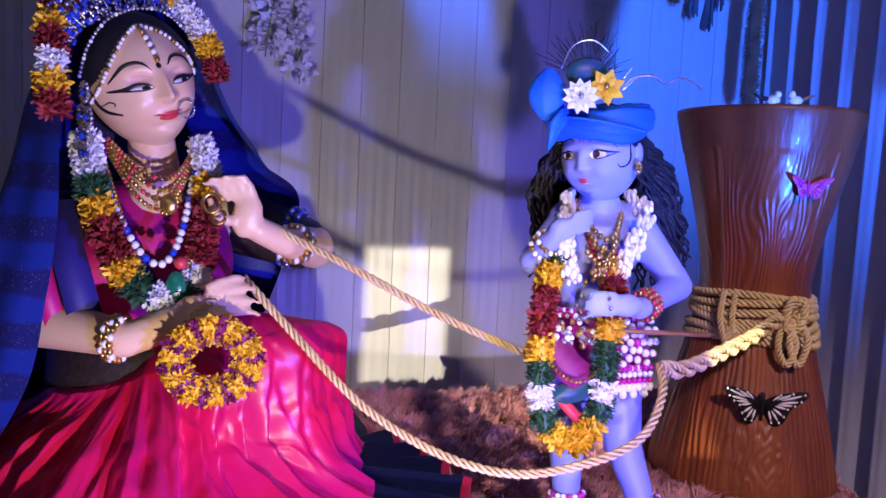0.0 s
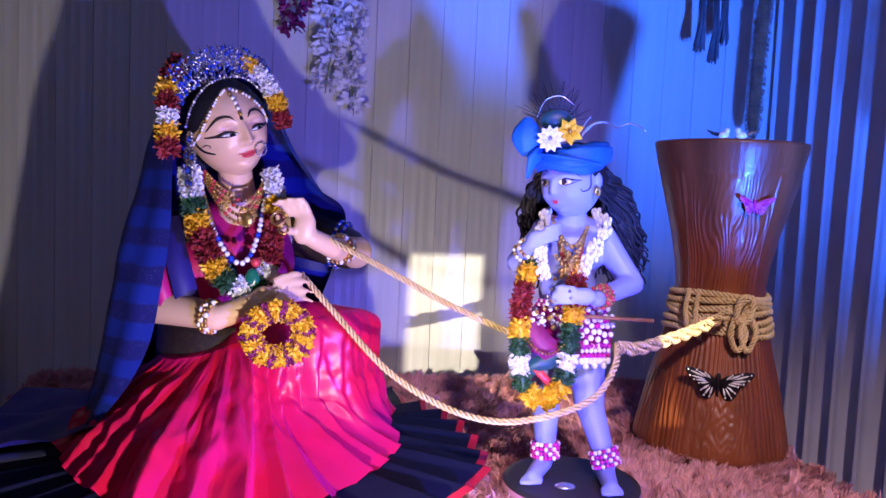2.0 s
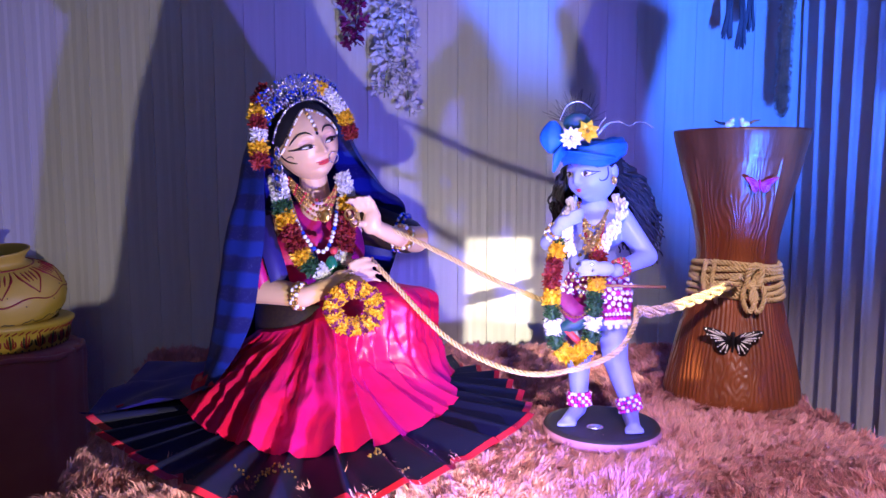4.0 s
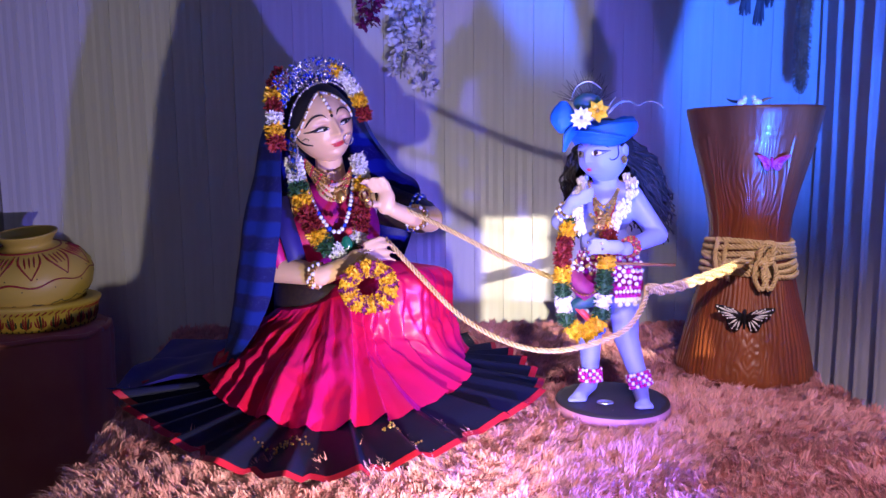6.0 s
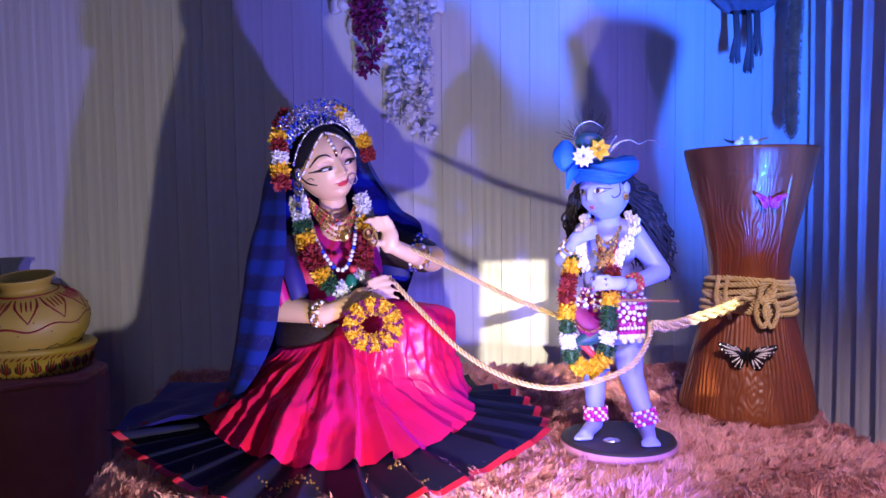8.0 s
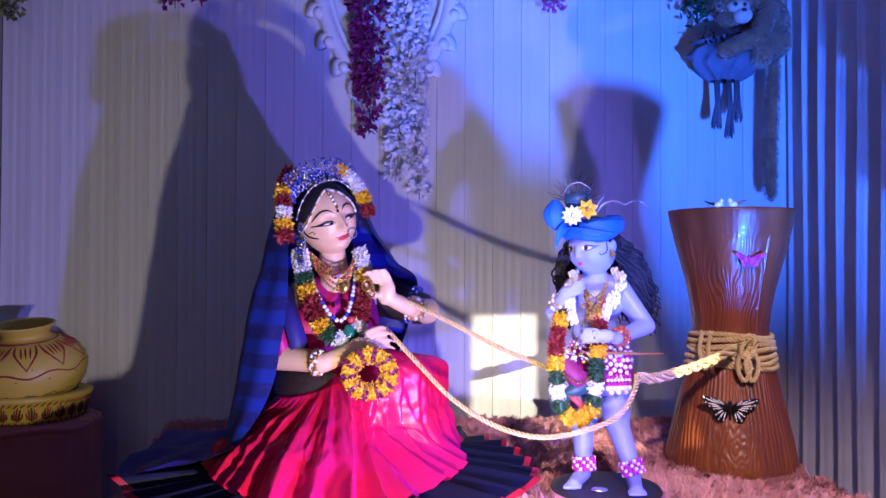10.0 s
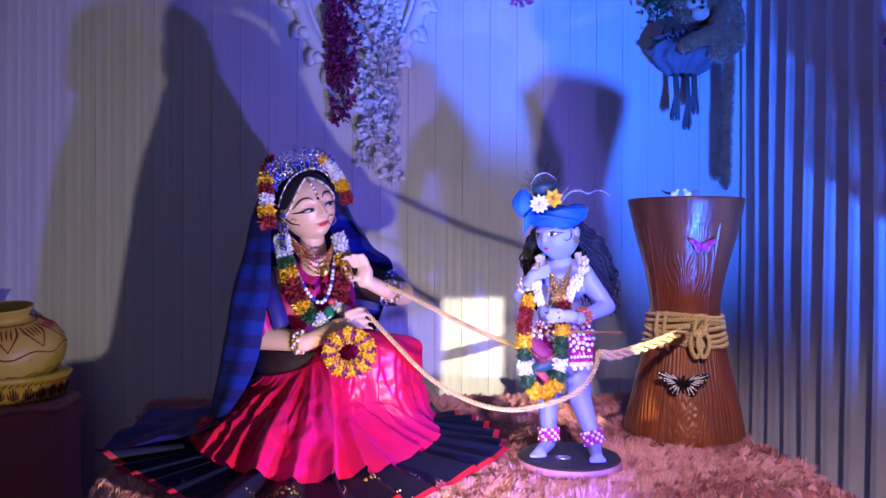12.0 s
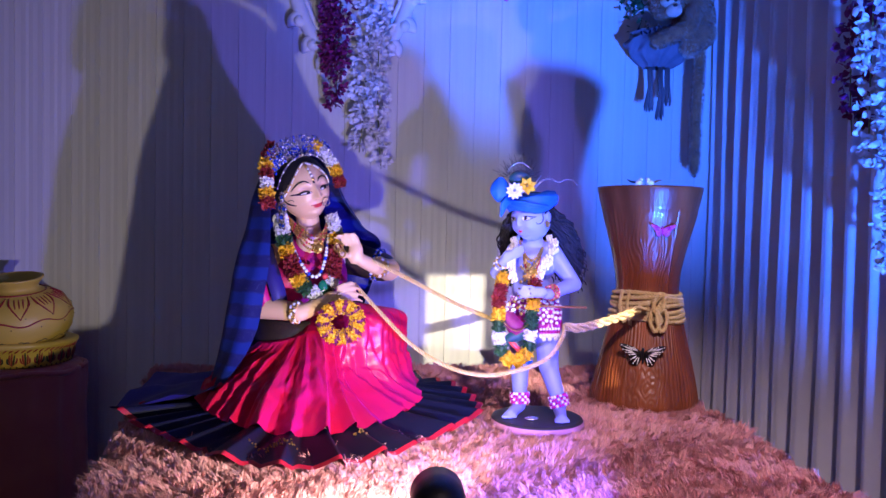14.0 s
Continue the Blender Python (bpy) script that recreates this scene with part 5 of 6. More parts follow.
for k in range(320):                                     # hanging curls
    az = hr.uniform(-1.85, 1.85)
    lev = hr.uniform(-0.2, 0.8)
    root = CURLS @ Vector((0.050 * math.sin(az) * 1.02, -0.046 * math.cos(az) - 0.006, 0.040 * lev))
    end = Vector((0.338 + 0.098 * math.sin(az + math.pi - math.radians(30)) * hr.uniform(0.75, 1.1), 1.075 + 0.055 * hr.uniform(-0.2, 1.0), 0))
    wide = CURLS.to_3x3() @ Vector((math.sin(az), -math.cos(az) * 0.8, 0))
    ln = hr.uniform(0.11, 0.215) if abs(az) < 2.0 else hr.uniform(0.06, 0.12)
    tip = root + wide * hr.uniform(0.040, 0.080) + Vector((0.042, 0.03, -ln))
    mid = root + wide * hr.uniform(0.032, 0.062) + Vector((0.010, 0, -ln * 0.35))
    tip.y, mid.y = max(tip.y, 1.088 + hr.uniform(0, 0.03)), max(mid.y, 1.060)
    line = spline([root, mid, tip], 30)
    ph = hr.uniform(0, 6.28)
    child.tube([p + Vector((math.cos(i * 1.05 + ph), math.sin(i * 1.05 + ph), 0)) * 0.0042 for i, p in enumerate(line)], [0.0034 * (1 - 0.5 * i / 29) for i in range(30)], 5, 1)
single("standing_statue", child, [BLUESKIN, HAIR, LIP, EYEWHITE, IRIS], (0.350, 1.0, 0.8155), "blue-painted statue of a standing child with curly hair", "statue")

tb = thing("turban", tuple(CH @ Vector((0, 0, 0.03))), "bright blue satin turban with flowers and a feather", "turban")
tm = Mesh()
rows = []
for j in range(28):
    v = 2 * math.pi * j / 28
    rows.append([CH @ Vector(((0.061 + 0.010 * math.cos(v)) * math.cos(a), -0.006 + (0.066 + 0.010 * math.cos(v)) * math.sin(a), 0.046 + 0.004 * math.sin(2 * a) + (0.020 + 0.004 * math.sin(3 * a)) * math.sin(v) + 0.0030 * math.sin(7 * v + 3 * a)))
                 for a in (2 * math.pi * k / 56 for k in range(56))])
rows.append(rows[0])
part("wound_band", tm.grid(rows, 0, True), TURBAN, tb)
part("wound_band", ribbon([CH @ Vector((0.072 * math.cos(a), -0.006 + 0.077 * math.sin(a), 0.040 + 0.018 * math.sin(a * 1.2))) for a in (0.2 + 0.3 * k for k in range(10))], 0.020, (0.3, -0.3, 0.9), None, 0, 0.003), TURBAN, tb)
part("turban_top", Mesh().ball(CH @ Vector((0, -0.006, 0.056)), (0.060, 0.064, 0.014), 28, 12), TURBAN, tb)
puff = []
PU = Vector((0.236, 0.990, 1.428))
for i in range(13):
    t = i / 12
    puff.append([PU + Vector((0.026 * math.cos(a) * math.sin(math.pi * (0.08 + 0.84 * t)) * (1 + 0.10 * math.sin(6 * a)), 0.018 * math.sin(a) * math.sin(math.pi * (0.08 + 0.84 * t)), 0.034 * (2 * t - 1)))
                 for a in (2 * math.pi * k / 24 for k in range(24))])
part("cloth_puff", Mesh().grid(puff, 0, True), TURBAN, tb)
part("cloth_tip", Mesh().tube([Vector((0.262, 0.985, 1.405)), Vector((0.245, 0.975, 1.385)), Vector((0.238, 0.975, 1.355))], [0.014, 0.013, 0.003], 10, flat=0.4), TURBAN, tb)


def rosette(c, n, r, petals, mat_, parent, name, bead):
    m = Mesh()
    n = Vector(n).normalized()
    o = n.orthogonal().normalized()
    for ring_, (cnt, rr, lift) in enumerate(((petals, r, 0.1), (petals - 2, r * 0.68, 0.45))):
        for k in range(cnt):
            w = Matrix.Rotation(2 * math.pi * (k + ring_ * 0.5) / cnt, 3, n) @ o
            d = (w + n * lift).normalized()
            s = n.cross(w)
            p = Vector(c)
            m.add([p, p + d * rr * 0.55 + s * rr * 0.30, p + d * rr * 0.55 + n * rr * 0.12, p + d * rr * 0.55 - s * rr * 0.30, p + d * rr + n * rr * 0.05],
                  [(0, 1, 2), (0, 2, 3), (1, 4, 2), (2, 4, 3)])
    fl = part(name, m, mat_, parent)
    part("bead", Mesh().ball(Vector(c) + n * r * 0.25, r * 0.16, 8, 6), bead, fl)


fn = Vector((-0.15, -1, 0.22))
rosette(Vector((0.273, 0.962, 1.424)), fn, 0.025, 11, WHITE, tb, "white_flower", SILVER)
rosette(Vector((0.306, 0.963, 1.438)), fn, 0.026, 7, YELLOW, tb, "gold_flower", GOLD)
fe = thing("peacock_feather", tuple(CH @ Vector((0.02, 0.04, 0.09))), "peacock feather tuft with fine dark barbs", "feather")
em = Mesh()
ec = Vector((0.286, 0.985, 1.458))
em.ball(ec, (0.030, 0.010, 0.020), 14, 10)
part("feather_eye", em, PEACOCK, fe, "dark green and blue eye")
fb = Mesh()
for k in range(46):
    a = math.pi * (k + 0.5) / 46
    d = Vector((math.cos(a), 0.15 * hr.uniform(-1, 1), math.sin(a) * 1.05))
    p = ec + Vector((0.02 * math.cos(a), 0, 0.012 * math.sin(a)))
    ln = hr.uniform(0.022, 0.050)
    fb.tube([p, p + d * ln * 0.6 + Vector((0, 0, 0.004)), p + d * ln + Vector((hr.uniform(-0.006, 0.006), 0, 0.008))], [0.0009, 0.0007, 0.0004], 4)
part("barb", fb, INK, fe, "fine dark barbs")
fa = Mesh().tube(spline([ec + Vector((-0.035, 0, 0.004)), ec + Vector((-0.022, -0.002, 0.034)), ec + Vector((0.005, -0.003, 0.043)), ec + Vector((0.030, 0, 0.028))], 20), 0.0012, 6)
part("silver_arc", fa, SILVER, fe)
sp_ = thing("bead_spray", tuple(CH @ Vector((-0.03, 0.06, 0.09))), "curving sprays of small silver beads on the turban", "bead spray")
s0 = Vector((0.328, 0.975, 1.432))
for pts in (((0, 0, 0), (0.022, 0, 0.022), (0.045, 0, 0.026), (0.062, 0, 0.018), (0.080, 0, 0.026), (0.098, 0, 0.024), (0.112, 0, 0.014)), ((0, 0, 0), (0.010, 0, 0.016), (0.026, 0, 0.026), (0.044, 0, 0.028)), ((0.0, 0, 0.01), (0.006, 0, 0.024), (0.014, 0, 0.034))):
    part("bead_string", beads([s0 + Vector(p) for p in pts], 0.0019, 1.9, seg=6), SILVER, sp_)
ce = thing("earring", tuple(CH @ Vector((-0.056, 0.006, -0.012))), "small gold flower earring on the child statue", "earring")
cm_ = Mesh()
cc = CH @ Vector((-0.058, 0.010, -0.016))
for k in range(8):
    a = 2 * math.pi * k / 8
    cm_.ball(cc + (CH.to_3x3() @ Vector((-0.002, 0.006 * math.cos(a), 0.0065 * math.sin(a)))), 0.0032, 6, 5)
cm_.ball(cc, 0.004, 6, 5)
part("gold_flower", cm_, GOLD, ce)

# his clothes and strings
sh = thing("child_shorts", (0.338, 1.045, 1.04), "magenta shorts with white beaded ornaments", "shorts")
s1 = Mesh()
s1.ball((0.338, 1.045, 1.105), (0.071, 0.056, 0.042), 20, 12)
s1.capsule((0.305, 1.045, 1.10), (0.303, 1.043, 1.062), 0.040, 0.043, 18)
s1.capsule((0.372, 1.045, 1.10), (0.376, 1.040, 1.062), 0.043, 0.045, 18)
part("shorts_cloth", fuse(s1, 0.004, 6), MAGENTA, sh, "shiny magenta cloth")
om = Mesh()
for k in range(26):
    a = math.radians(-150 + 120 * k / 25)
    for q in range(2):
        om.ball((0.338 + 0.074 * math.cos(a), 1.045 + 0.060 * math.sin(a), 1.137 - 0.008 * q), 0.0036, 7, 5, (k + q) % 2)
part("bead_belt", om, [PEARL, MAGENTA], sh)
fl_ = Mesh()
oc = Vector((0.378, 0.978, 1.100))
ox, oz = Vector((0.93, 0.30, 0.0)), Vector((0, -0.05, 1))
for rr, cnt, br in ((0.011, 6, 0.0056), (0.022, 9, 0.0058), (0.033, 14, 0.0052)):
    for k in range(cnt):
        a = 2 * math.pi * k / cnt
        fl_.ball(oc + ox * rr * math.cos(a) + oz * rr * math.sin(a) * 1.15, br, 7, 5, 0)
fl_.ball(oc, 0.006, 8, 6, 1)
for j in range(7):
    for q in range(4 + (j % 2)):
        fl_.ball(oc + ox * (j - 3) * 0.009 + Vector((0, 0.0, -0.036 - q * 0.009)), 0.0042 if q < 3 else 0.0065, 7, 5, (q + 1) % 2 if q < 3 else 0)
part("bead_flower", fl_, [PEARL, MAGENTA], sh, "white bead flower with hanging drops")

garland("child_garland", [
    ([(0.268, 0.985, 1.225), (0.247, 0.965, 1.19), (0.238, 0.950, 1.15), (0.236, 0.945, 1.10), (0.238, 0.945, 1.05), (0.248, 0.945, 0.995), (0.277, 0.94, 0.968)], 0.021, "gymmygwgy"),
    ([(0.335, 0.980, 1.21), (0.332, 0.955, 1.17), (0.328, 0.945, 1.13), (0.325, 0.942, 1.09), (0.322, 0.942, 1.045), (0.312, 0.943, 0.995), (0.277, 0.938, 0.965)], 0.021, "ymmyggwgyy")],
    "long garland of yellow, maroon, white and green flowers", (0.28, 0.95, 1.0), )
jg = thing("jasmine_string", (0.33, 0.99, 1.25), "string of white jasmine buds round the neck", "garland")
for pts in ([(0.290, 1.055, 1.295), (0.272, 1.0, 1.275), (0.268, 0.975, 1.245), (0.274, 0.955, 1.190)], [(0.378, 1.06, 1.297), (0.388, 1.01, 1.275), (0.368, 0.982, 1.240), (0.338, 0.965, 1.190)]):
    m = Mesh()
    for p in spline(pts, 34):
        for _ in range(4):
            o = Vector((hr.uniform(-1, 1), hr.uniform(-1, 0.2), hr.uniform(-1, 1))) * 0.010
            m.ball(p + o, (0.0042, 0.0042, 0.0062), 6, 5)
    part("jasmine_strand", m, PEARL, jg)
cn = thing("child_necklace", (0.33, 0.98, 1.22), "gold and red bead necklaces with a gold pendant", "necklace")
for q in range(4):
    part("gold_strand" if q != 2 else "red_strand", beads(swag((0.294 + 0.003 * q, 1.04, 1.288), (0.368 - 0.003 * q, 1.045, 1.288), 0.048 + 0.022 * q, (-0.008, -0.075 - 0.004 * q)), 0.0046), GOLD if q != 2 else LIP, cn)
pm_ = Mesh()
for k in range(60):
    pm_.ball((0.318 + hr.gauss(0, 0.010), 0.958 + hr.uniform(-0.004, 0.004), 1.205 + hr.gauss(0, 0.016)), 0.0038, 6, 5)
part("pendant", pm_, GOLD, cn, "clustered gold pendant")
bc_ = Mesh()
for k in range(46):
    bc_.ball((0.286 + hr.gauss(0, 0.017), 0.958 + hr.uniform(-0.006, 0.004), 1.115 + hr.gauss(0, 0.018)), hr.uniform(0.003, 0.005), 6, 5, hr.randrange(3))
part("waist_ornament", bc_, [PEARL, SILVER, GOLD], cn, "silver waist ornament")
part("waist_chain", beads(swag((0.248, 0.938, 1.078), (0.318, 0.938, 1.075), 0.022, (0, -0.006)), 0.0026), GOLD, cn)
cl = Mesh()
for k, (pts, wd) in enumerate((([(0.255, 0.958, 1.100), (0.268, 0.948, 1.080), (0.288, 0.945, 1.062), (0.312, 0.952, 1.050)], 0.040), ([(0.312, 0.952, 1.055), (0.292, 0.944, 1.040), (0.270, 0.943, 1.034), (0.252, 0.950, 1.015)], 0.026),
                               ([(0.262, 0.952, 1.035), (0.275, 0.942, 1.020), (0.290, 0.942, 1.005), (0.300, 0.948, 0.998)], 0.014))):
    ribbon(pts, wd, (0.0, -1.0, 0.15), cl, k, 0.006)
single("sash_cloth", cl, [WINE, PEACOCK, LIP], (0.282, 0.962, 1.0), "folded magenta, green and red sash at the waist", "sash")
bangle("bangle", (0.372, 0.950, 1.154), (0.384, 0.961, 1.158), 0.0185, 3, [GOLD, LIP], "gold and red bangle on the child statue", br=0.004)
bangle("bangle", (0.246, 0.975, 1.232), (0.240, 0.985, 1.222), 0.0185, 2, [GOLD, PEARL], "gold and pearl bangle on the child statue", br=0.004)
bangle("anklet", (0.3045, 1.02, 0.870), (0.3050, 1.018, 0.846), 0.024, 4, [PEARL, MAGENTA, PEARL, MAGENTA, MAGENTA], "white and magenta bead anklet", br=0.0044)
bangle("anklet", (0.405, 0.990, 0.870), (0.412, 0.984, 0.846), 0.024, 4, [PEARL, MAGENTA, PEARL, MAGENTA, MAGENTA], "white and magenta bead anklet", br=0.0044)
single("knee_band", Mesh().tube([(0.303 + 0.0315 * math.cos(a), 1.032 + 0.0315 * math.sin(a), 0.957) for a in (2 * math.pi * k / 24 for k in range(25))], 0.005, 6), TURBAN, (0.303, 1.032, 0.95), "blue ribbon tied below the knee", "ribbon")
single("flute", Mesh().tube([(0.29, 0.962, 1.119), (0.38, 0.960, 1.118), (0.472, 0.958, 1.117)], 0.0034, 8), STICK, (0.38, 0.96, 1.118), "thin brown cane flute tucked at the waist", "flute")
rc = Mesh()
for c in ((0.314, 0.914, 1.168), (0.316, 0.913, 1.156)):
    rc.ball(c, 0.0030, 6, 5)
single("finger_ring", rc, SILVER, (0.315, 0.914, 1.160), "tiny silver finger rings", "ring")

# ---- floor lamp at the platform's front ----
lamp = thing("floor_lamp", (0.10, 0.10, 0.70), "black round spotlight head on a short bracket", "spotlight")
lp = [(0.0, -0.055), (0.020, -0.052), (0.036, -0.040), (0.043, -0.022), (0.044, 0.0), (0.044, 0.050), (0.041, 0.052), (0.038, 0.045), (0.0, 0.040)]
LM = look((0.10, 0.105, 0.900), (0.0, 1.4, 0.86)) @ Matrix.Rotation(math.pi, 4, "X")
lh = Mesh()
lh.grid([[LM @ Vector((r * math.cos(a), r * math.sin(a), z)) for a in (2 * math.pi * k / 36 for k in range(36))] for r, z in lp], 0, True)
part("housing", lh, LAMPBLACK, lamp)
part("bracket", Mesh().tube(spline([(0.050, 0.10, 0.905), (0.048, 0.09, 0.85), (0.10, 0.085, 0.80), (0.152, 0.09, 0.85), (0.150, 0.10, 0.905)], 20), 0.005, 8), LAMPBLACK, lamp)
part("foot", Mesh().revolve([(0.0, 0.0), (0.045, 0.0), (0.045, 0.010), (0.010, 0.014), (0.008, 0.028), (0.0, 0.028)], (0.10, 0.085, 0.779), 28), LAMPBLACK, lamp)

# ---- wall decoration ----
fr = thing("ornate_frame", wp(-0.035, 0.0, 2.36), "white carved scroll frame on the panelled wall", "frame")
FC = (-0.037, 2.46)
fm = Mesh()
fpts = [(FC[0] + 0.262 * math.cos(a) * (1 - 0.30 * max(0, -math.sin(a)) ** 3), FC[1] + 0.50 * math.sin(a)) for a in (2 * math.pi * k / 72 for k in range(72))]
line = [wp(u, 0.020, z) for u, z in fpts]
fm.tube(line + [line[0]], 0.030, 10)
line = [wp(u * 0.86 + FC[0] * 0.14, 0.022, FC[1] + (z - FC[1]) * 0.90) for u, z in fpts]
fm.tube(line + [line[0]], 0.010, 8)
part("moulding", fm, PLASTER, fr)
for k in range(26):
    a = 2 * math.pi * (k + 0.5) / 26
    u, z = FC[0] + 0.280 * math.cos(a) * (1 - 0.30 * max(0, -math.sin(a)) ** 3), FC[1] + 0.53 * math.sin(a)
    sgn = 1 if math.cos(a) > 0 else -1
    m = Mesh()
    sc = [wp(u + 0.034 * (1 - q / 16) * math.cos(q * 0.42 * sgn + a) , 0.022 + 0.018 * q / 16, z + 0.036 * (1 - q / 16) * math.sin(q * 0.42 * sgn + a)) for q in range(16)]
    m.tube(sc, [0.024 - 0.0005 * q for q in range(16)], 8)
    m.ball(sc[-1], 0.024, 10, 8)
    part("scroll", m, PLASTER, fr)


def hanging(name, stems, mat_, label, n_petal, size, leaf=None, tops=None):
    g = thing(name, stems[0][0][0], label, "artificial flowers")
    for pts, rad in stems:
        m = Mesh()
        line_ = spline(pts, 40)
        for _ in range(n_petal):
            t = rng.random()
            i = min(int(t * 39), 38)
            p = line_[i]
            a = rng.uniform(0, 6.283)
            rr = rad * (1 - 0.45 * t ** 2) * math.sqrt(rng.random())
            c = p + Vector((rr * math.cos(a), -abs(rr * math.sin(a)) * 0.8, rng.uniform(-0.012, 0.012)))
            d0 = Vector((math.cos(a), -0.9, rng.uniform(-0.9, 0.2))).normalized()
            for q in range(3):
                d = (d0 + Vector((rng.uniform(-0.8, 0.8), rng.uniform(-0.5, 0.5), rng.uniform(-0.8, 0.6)))).normalized()
                m.petal(c, d, size * rng.uniform(0.7, 1.2), size * 0.62, rng.uniform(0.1, 0.6), 0, rng)
        bunch = part("blossom_spray", m, mat_, g)
        st = Mesh().tube(line_, 0.0022, 5)
        part("stem", st, OLIVE, bunch)
    return g


hanging("wisteria_strand", [([wp(-0.085, 0.06, 2.50), wp(-0.088, 0.075, 2.2), wp(-0.095, 0.07, 1.98), wp(-0.102, 0.06, 1.80)], 0.062), ([wp(-0.135, 0.05, 2.45), wp(-0.125, 0.07, 2.2), wp(-0.12, 0.06, 1.95)], 0.05)], WINE, "hanging spray of dark wine-red artificial blossoms", 230, 0.026)
hanging("wisteria_strand", [([wp(0.04, 0.06, 2.50), wp(0.035, 0.08, 2.2), wp(0.02, 0.07, 1.85), wp(0.000, 0.06, 1.62)], 0.062), ([wp(0.085, 0.06, 2.48), wp(0.075, 0.075, 2.1), wp(0.075, 0.07, 1.80), wp(0.092, 0.06, 1.555)], 0.052)], WHITE, "long hanging spray of white artificial blossoms", 270, 0.028)
hanging("fern_spray", [([wp(-1.46, 0.05, 2.60), wp(-1.45, 0.08, 2.40), wp(-1.43, 0.07, 2.22)], 0.085)], OLIVE, "pale green artificial fern spray high on the wall", 300, 0.024)
hanging("wine_spray", [([wp(-0.86, 0.05, 2.55), wp(-0.84, 0.06, 2.40), wp(-0.835, 0.06, 2.27)], 0.055), ([wp(-0.75, 0.05, 2.55), wp(-0.74, 0.06, 2.42), wp(-0.735, 0.06, 2.29)], 0.045)], WINE, "short wine-red artificial blossoms high on the wall", 120, 0.022)
hanging("pink_spray", [([wp(0.60, 0.05, 2.60), wp(0.605, 0.07, 2.42), wp(0.61, 0.06, 2.29)], 0.072)], PINK, "pink artificial blossoms high on the wall", 170, 0.022)
hanging("pink_spray", [([wp(1.66, 0.10, 2.60), wp(1.655, 0.12, 2.50), wp(1.65, 0.12, 2.36)], 0.05)], PINK, "pink artificial blossoms over the curtain", 60, 0.022)
hanging("side_blossoms", [([(1.30, 1.22, 2.45), (1.29, 1.22, 2.1), (1.285, 1.23, 1.80), (1.29, 1.22, 1.62)], 0.060)], WINE, "dark wine-red artificial blossoms on the curtain", 190, 0.030)
hanging("side_blossoms", [([(1.30, 1.14, 2.3), (1.29, 1.13, 1.95), (1.285, 1.12, 1.7), (1.29, 1.12, 1.52)], 0.062), ([(1.32, 1.06, 1.75), (1.31, 1.05, 1.5), (1.31, 1.04, 1.22)], 0.05)], WHITE, "pale lilac-white artificial blossoms on the curtain", 190, 0.032)

# toy monkey hugging a bundle
mk = Mesh()
def mp_(u, n, z):
    return wp(u, n, z)
mk.ball(mp_(1.405, 0.13, 2.215), (0.085, 0.085, 0.115), 20, 14)
mk.ball(mp_(1.35, 0.14, 2.31), (0.075, 0.070, 0.070), 20, 14)
mk.ball(mp_(1.265, 0.17, 2.275), (0.068, 0.066, 0.066), 20, 14)
mk.capsule(mp_(1.39, 0.19, 2.26), mp_(1.345, 0.22, 2.16), 0.040, 0.034)
mk.capsule(mp_(1.345, 0.22, 2.16), mp_(1.22, 0.21, 2.105), 0.036, 0.030)
mk.capsule(mp_(1.43, 0.18, 2.15), mp_(1.36, 0.21, 2.085), 0.050, 0.040)
mk.ball(mp_(1.325, 0.16, 2.315), (0.026, 0.02, 0.026), 12, 8)
mk.tube(spline([mp_(1.435, 0.14, 2.15), mp_(1.437, 0.13, 2.0), mp_(1.434, 0.12, 1.8), mp_(1.432, 0.12, 1.56)], 30), [0.022] * 27 + [0.021, 0.018, 0.009], 12)
mk = fuse(mk, 0.008, 4)
hair_n = len(mk.f)
for _ in range(9000):
    f = mk.f[rng.randrange(hair_n)]
    p, q, r_ = (Vector(mk.v[i]) for i in f[:3])
    nn = (q - p).cross(r_ - p).normalized()
    mk.petal(p, nn + Vector((rng.uniform(-0.6, 0.6), rng.uniform(-0.6, 0.6), -0.9)), 0.013, 0.0026, 0.2, 0 if noise.noise(p * 9) < 0.34 else 1, rng)
mk.ball(mp_(1.275, 0.232, 2.225), (0.034, 0.026, 0.028), 14, 10, 1)
mk.ball(mp_(1.262, 0.222, 2.262), (0.042, 0.024, 0.026), 14, 10, 1)
mk.ball(mp_(1.330, 0.182, 2.315), (0.021, 0.014, 0.021), 12, 8, 1)
for du in (-0.020, 0.014):
    mk.ball(mp_(1.262 + du, 0.246, 2.262), 0.0075, 8, 6, 2)
mk.ball(mp_(1.270, 0.256, 2.238), (0.010, 0.006, 0.006), 8, 6, 2)
single("toy_monkey", mk, [PLUSH, CREAM, INK], mp_(1.4, 0.05, 2.2), "brown plush toy monkey with a long hanging tail", "toy monkey")
bs = thing("cloth_bundle", wp(1.26, 0.1, 2.1), "gathered cloth bundle with tassels hung on the wall", "bundle")
bsm = Mesh()
rows = []
for i in range(23):
    t = i / 22
    r = 0.150 * math.sin(math.pi * (0.10 + 0.52 * t)) ** 0.75
    rows.append([Vector(wp(1.255 + 0.02 * t + r * math.cos(a) * (1 + 0.02 * math.sin(9 * a + 3 * t) + 0.30 * noise.noise(Vector((math.cos(a) * 2, math.sin(a) * 2, t * 4)))),
                           0.115 + 0.085 * math.sin(a) * r / 0.15 + 0.008 * math.sin(11 * a + 5 * t), 2.010 + 0.165 * t + 0.02 * math.cos(a) * t)) for a in (2 * math.pi * k / 60 for k in range(60))])
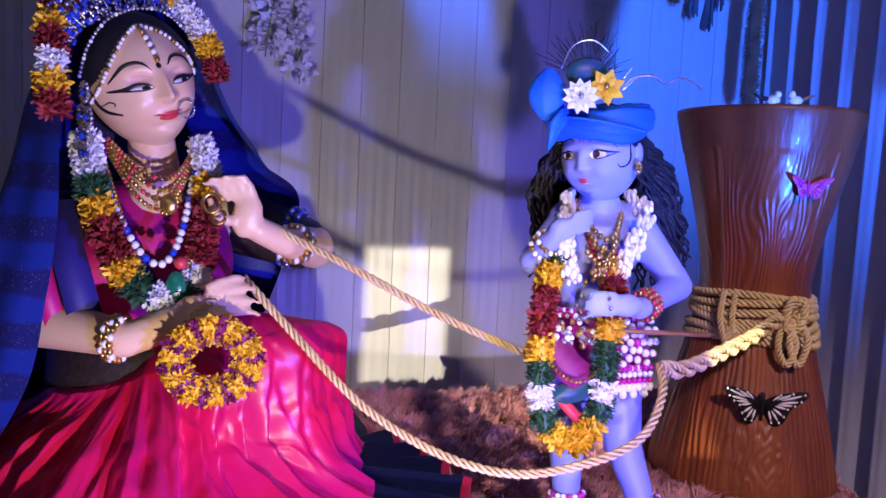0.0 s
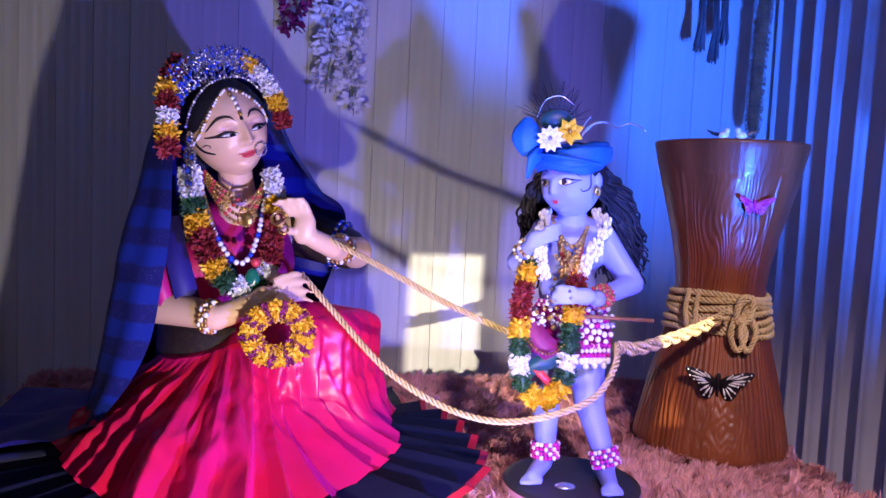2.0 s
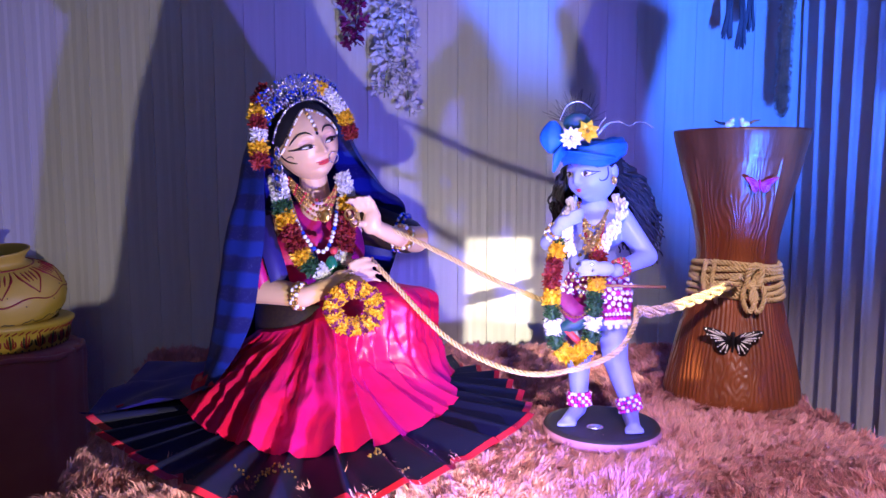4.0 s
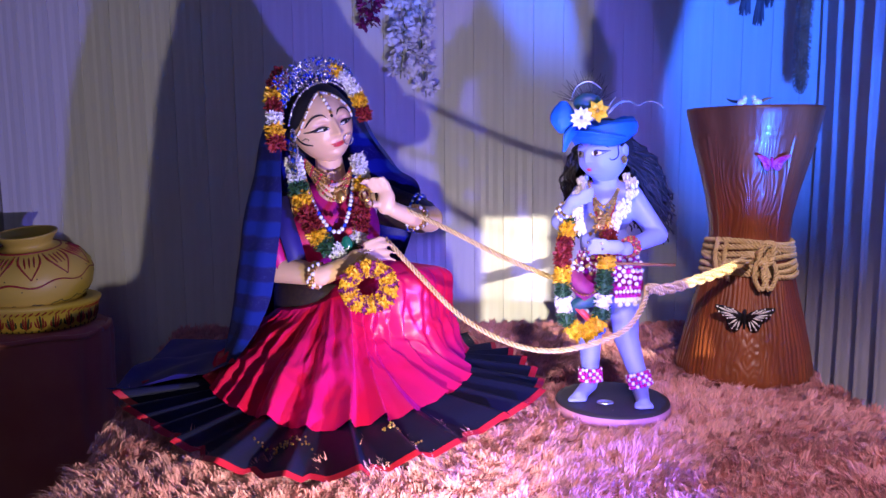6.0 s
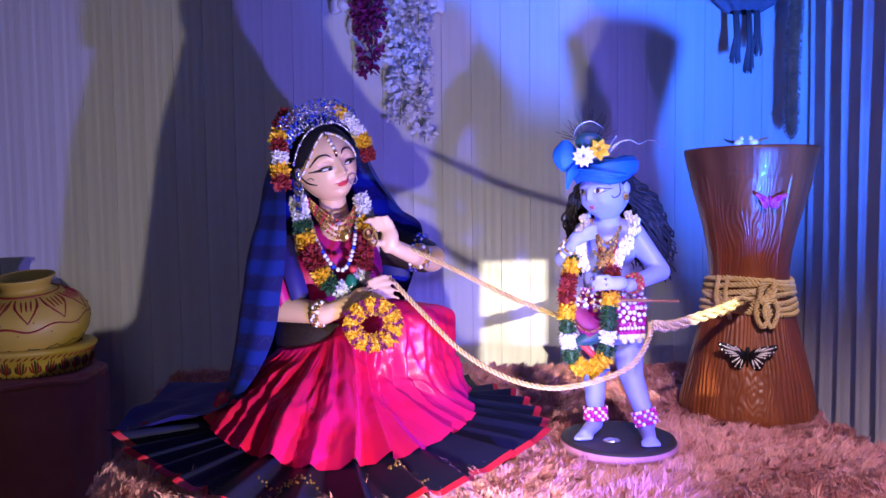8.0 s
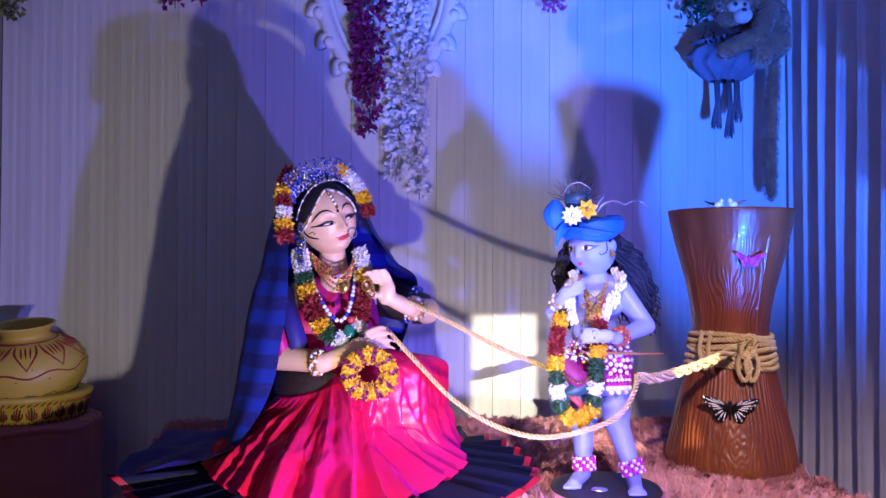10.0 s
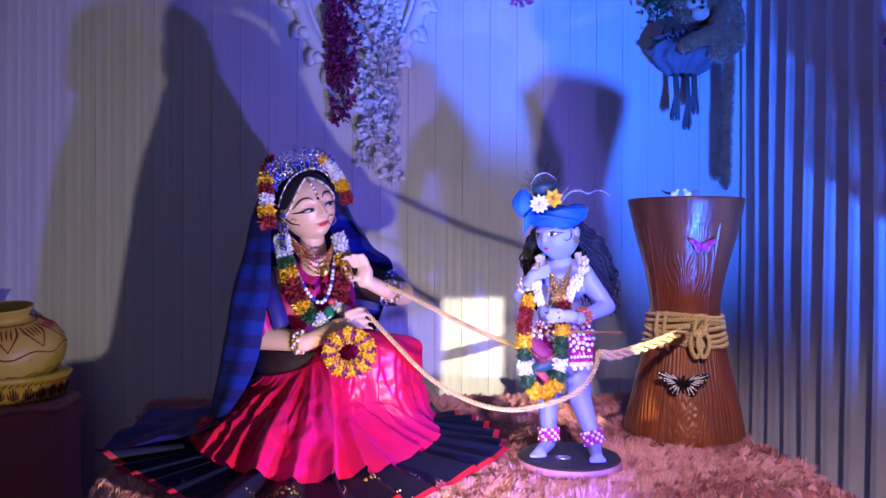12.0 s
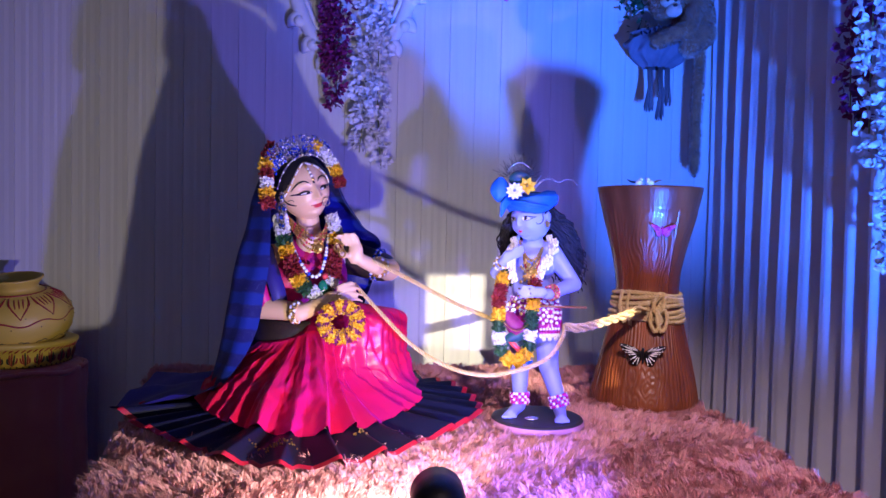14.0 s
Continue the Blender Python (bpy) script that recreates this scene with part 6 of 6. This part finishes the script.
part("bundle_cloth", bsm.grid(rows, 0, True), material("grey_cloth", (0.15, 0.15, 0.19), 0.75, scale=20, fine=300, bump=0.5), bs)
rim_ = Mesh()
for k in range(34):
    a = math.pi * (1.08 + 0.84 * k / 33)
    c = Vector(wp(1.275 + 0.125 * math.cos(a), 0.125 - 0.075 * math.sin(a), 2.165 + 0.012 * math.sin(k * 1.3)))
    rim_.petal(c, (rng.uniform(-0.4, 0.4), -0.9, rng.uniform(-0.9, -0.3)), 0.034, 0.010, 0.3, 0, rng)
part("fringed_rim", rim_, NAVY, bs, "dark fringe along the bundle's mouth")
for q, (u, z0, z1) in enumerate(((1.222, 2.03, 1.835), (1.268, 2.02, 1.80), (1.300, 2.03, 1.86))):
    m = Mesh()
    for k in range(26):
        o = Vector((rng.uniform(-0.02, 0.02), rng.uniform(-0.012, 0.012), 0))
        m.tube([Vector(wp(u, 0.12, z0)) + o * 0.35, Vector(wp(u + 0.006 * math.sin(q + 1), 0.125, z0 * 0.45 + z1 * 0.55)) + o * 0.45, Vector(wp(u, 0.12, z1)) + o + Vector((0, 0, rng.uniform(-0.012, 0.012)))], [0.004, 0.003, 0.0022], 5)
    part("tassel", m, TASSEL, bs, "dark fringed tassel")
bf = Mesh()
for k in range(160):
    c = Vector(wp(1.145 + rng.gauss(0, 0.028), 0.12, 2.30 + rng.gauss(0, 0.05)))
    bf.petal(c, (rng.uniform(-1, 1), -0.6, rng.uniform(-1, 0.6)), 0.03, 0.016, 0.3, 0, rng)
part("leaf_sprig", bf, GREEN, bs)

# ---- curtain on the right side ----
C0, C1 = Vector(wp(1.575, 0.0, 0)), Vector(wp(1.56, 3.0, 0))
cd = (C1 - C0).normalized()
cn_ = Vector((-cd.y, cd.x, 0))
cn_ = cn_ if cn_.x < 0 else -cn_
rows = []
for i in range(13):
    z = 0.02 + 3.0 * i / 12
    row = []
    for k in range(901):
        s = 2.9 * k / 900
        w = 2 * math.pi * s / 0.118 + 0.9 * math.sin(s * 4.3) + 0.15 * math.sin(z * 1.4 + s * 3)
        f = math.sin(w) + 0.30 * math.sin(2 * w + 0.6 + s)
        row.append(C0 + cd * (s + 0.010 * math.cos(w)) + cn_ * (0.026 * f + 0.004 * math.sin(z * 3 + s * 9)) + Vector((0, 0, z)))
    rows.append(row)
cur = thing("curtain", tuple(C0), "white cloth curtain hanging in deep pleats", "curtain")
part("pleated_cloth", Mesh().grid(rows), CURTAIN, cur)
part("curtain_rail", Mesh().tube([tuple(C0 + Vector((0, 0, 3.03))), tuple(C1 + Vector((0, 0, 3.03)))], 0.014, 10), SILVER, cur)

# ---- wall panels, one by one ----
PITCH = 0.111
sec = [(-0.0551, 0.0), (-0.0550, 0.007), (-0.0542, 0.0085), (-0.030, 0.0070), (-0.012, 0.0078), (0.0, 0.0066), (0.016, 0.0078), (0.034, 0.0070), (0.0542, 0.0085), (0.0550, 0.007), (0.0551, 0.0)]
pn = Mesh()
pn.grid([[(x, -y + 0.014, z) for x, y in sec] for z in (0.0, 3.09)])
pn.f.append(tuple(reversed(range(11)))), pn.f.append(tuple(range(11, 22))), pn.f.append((0, 11, 21, 10))
pn.m += [0, 0, 0]
first = build("panel", pn, PANEL, smooth=False)
first.parent = wall_back
first.matrix_local = WALL @ pose(-1.284 - 0.5 * PITCH - PITCH, 0, 0)
for k in range(0, 27):
    ob = new("panel", first.data)
    ob.parent = wall_back
    ob.matrix_local = WALL @ pose(-1.284 - 0.5 * PITCH + k * PITCH, rng.uniform(-0.0006, 0.0006), 0)
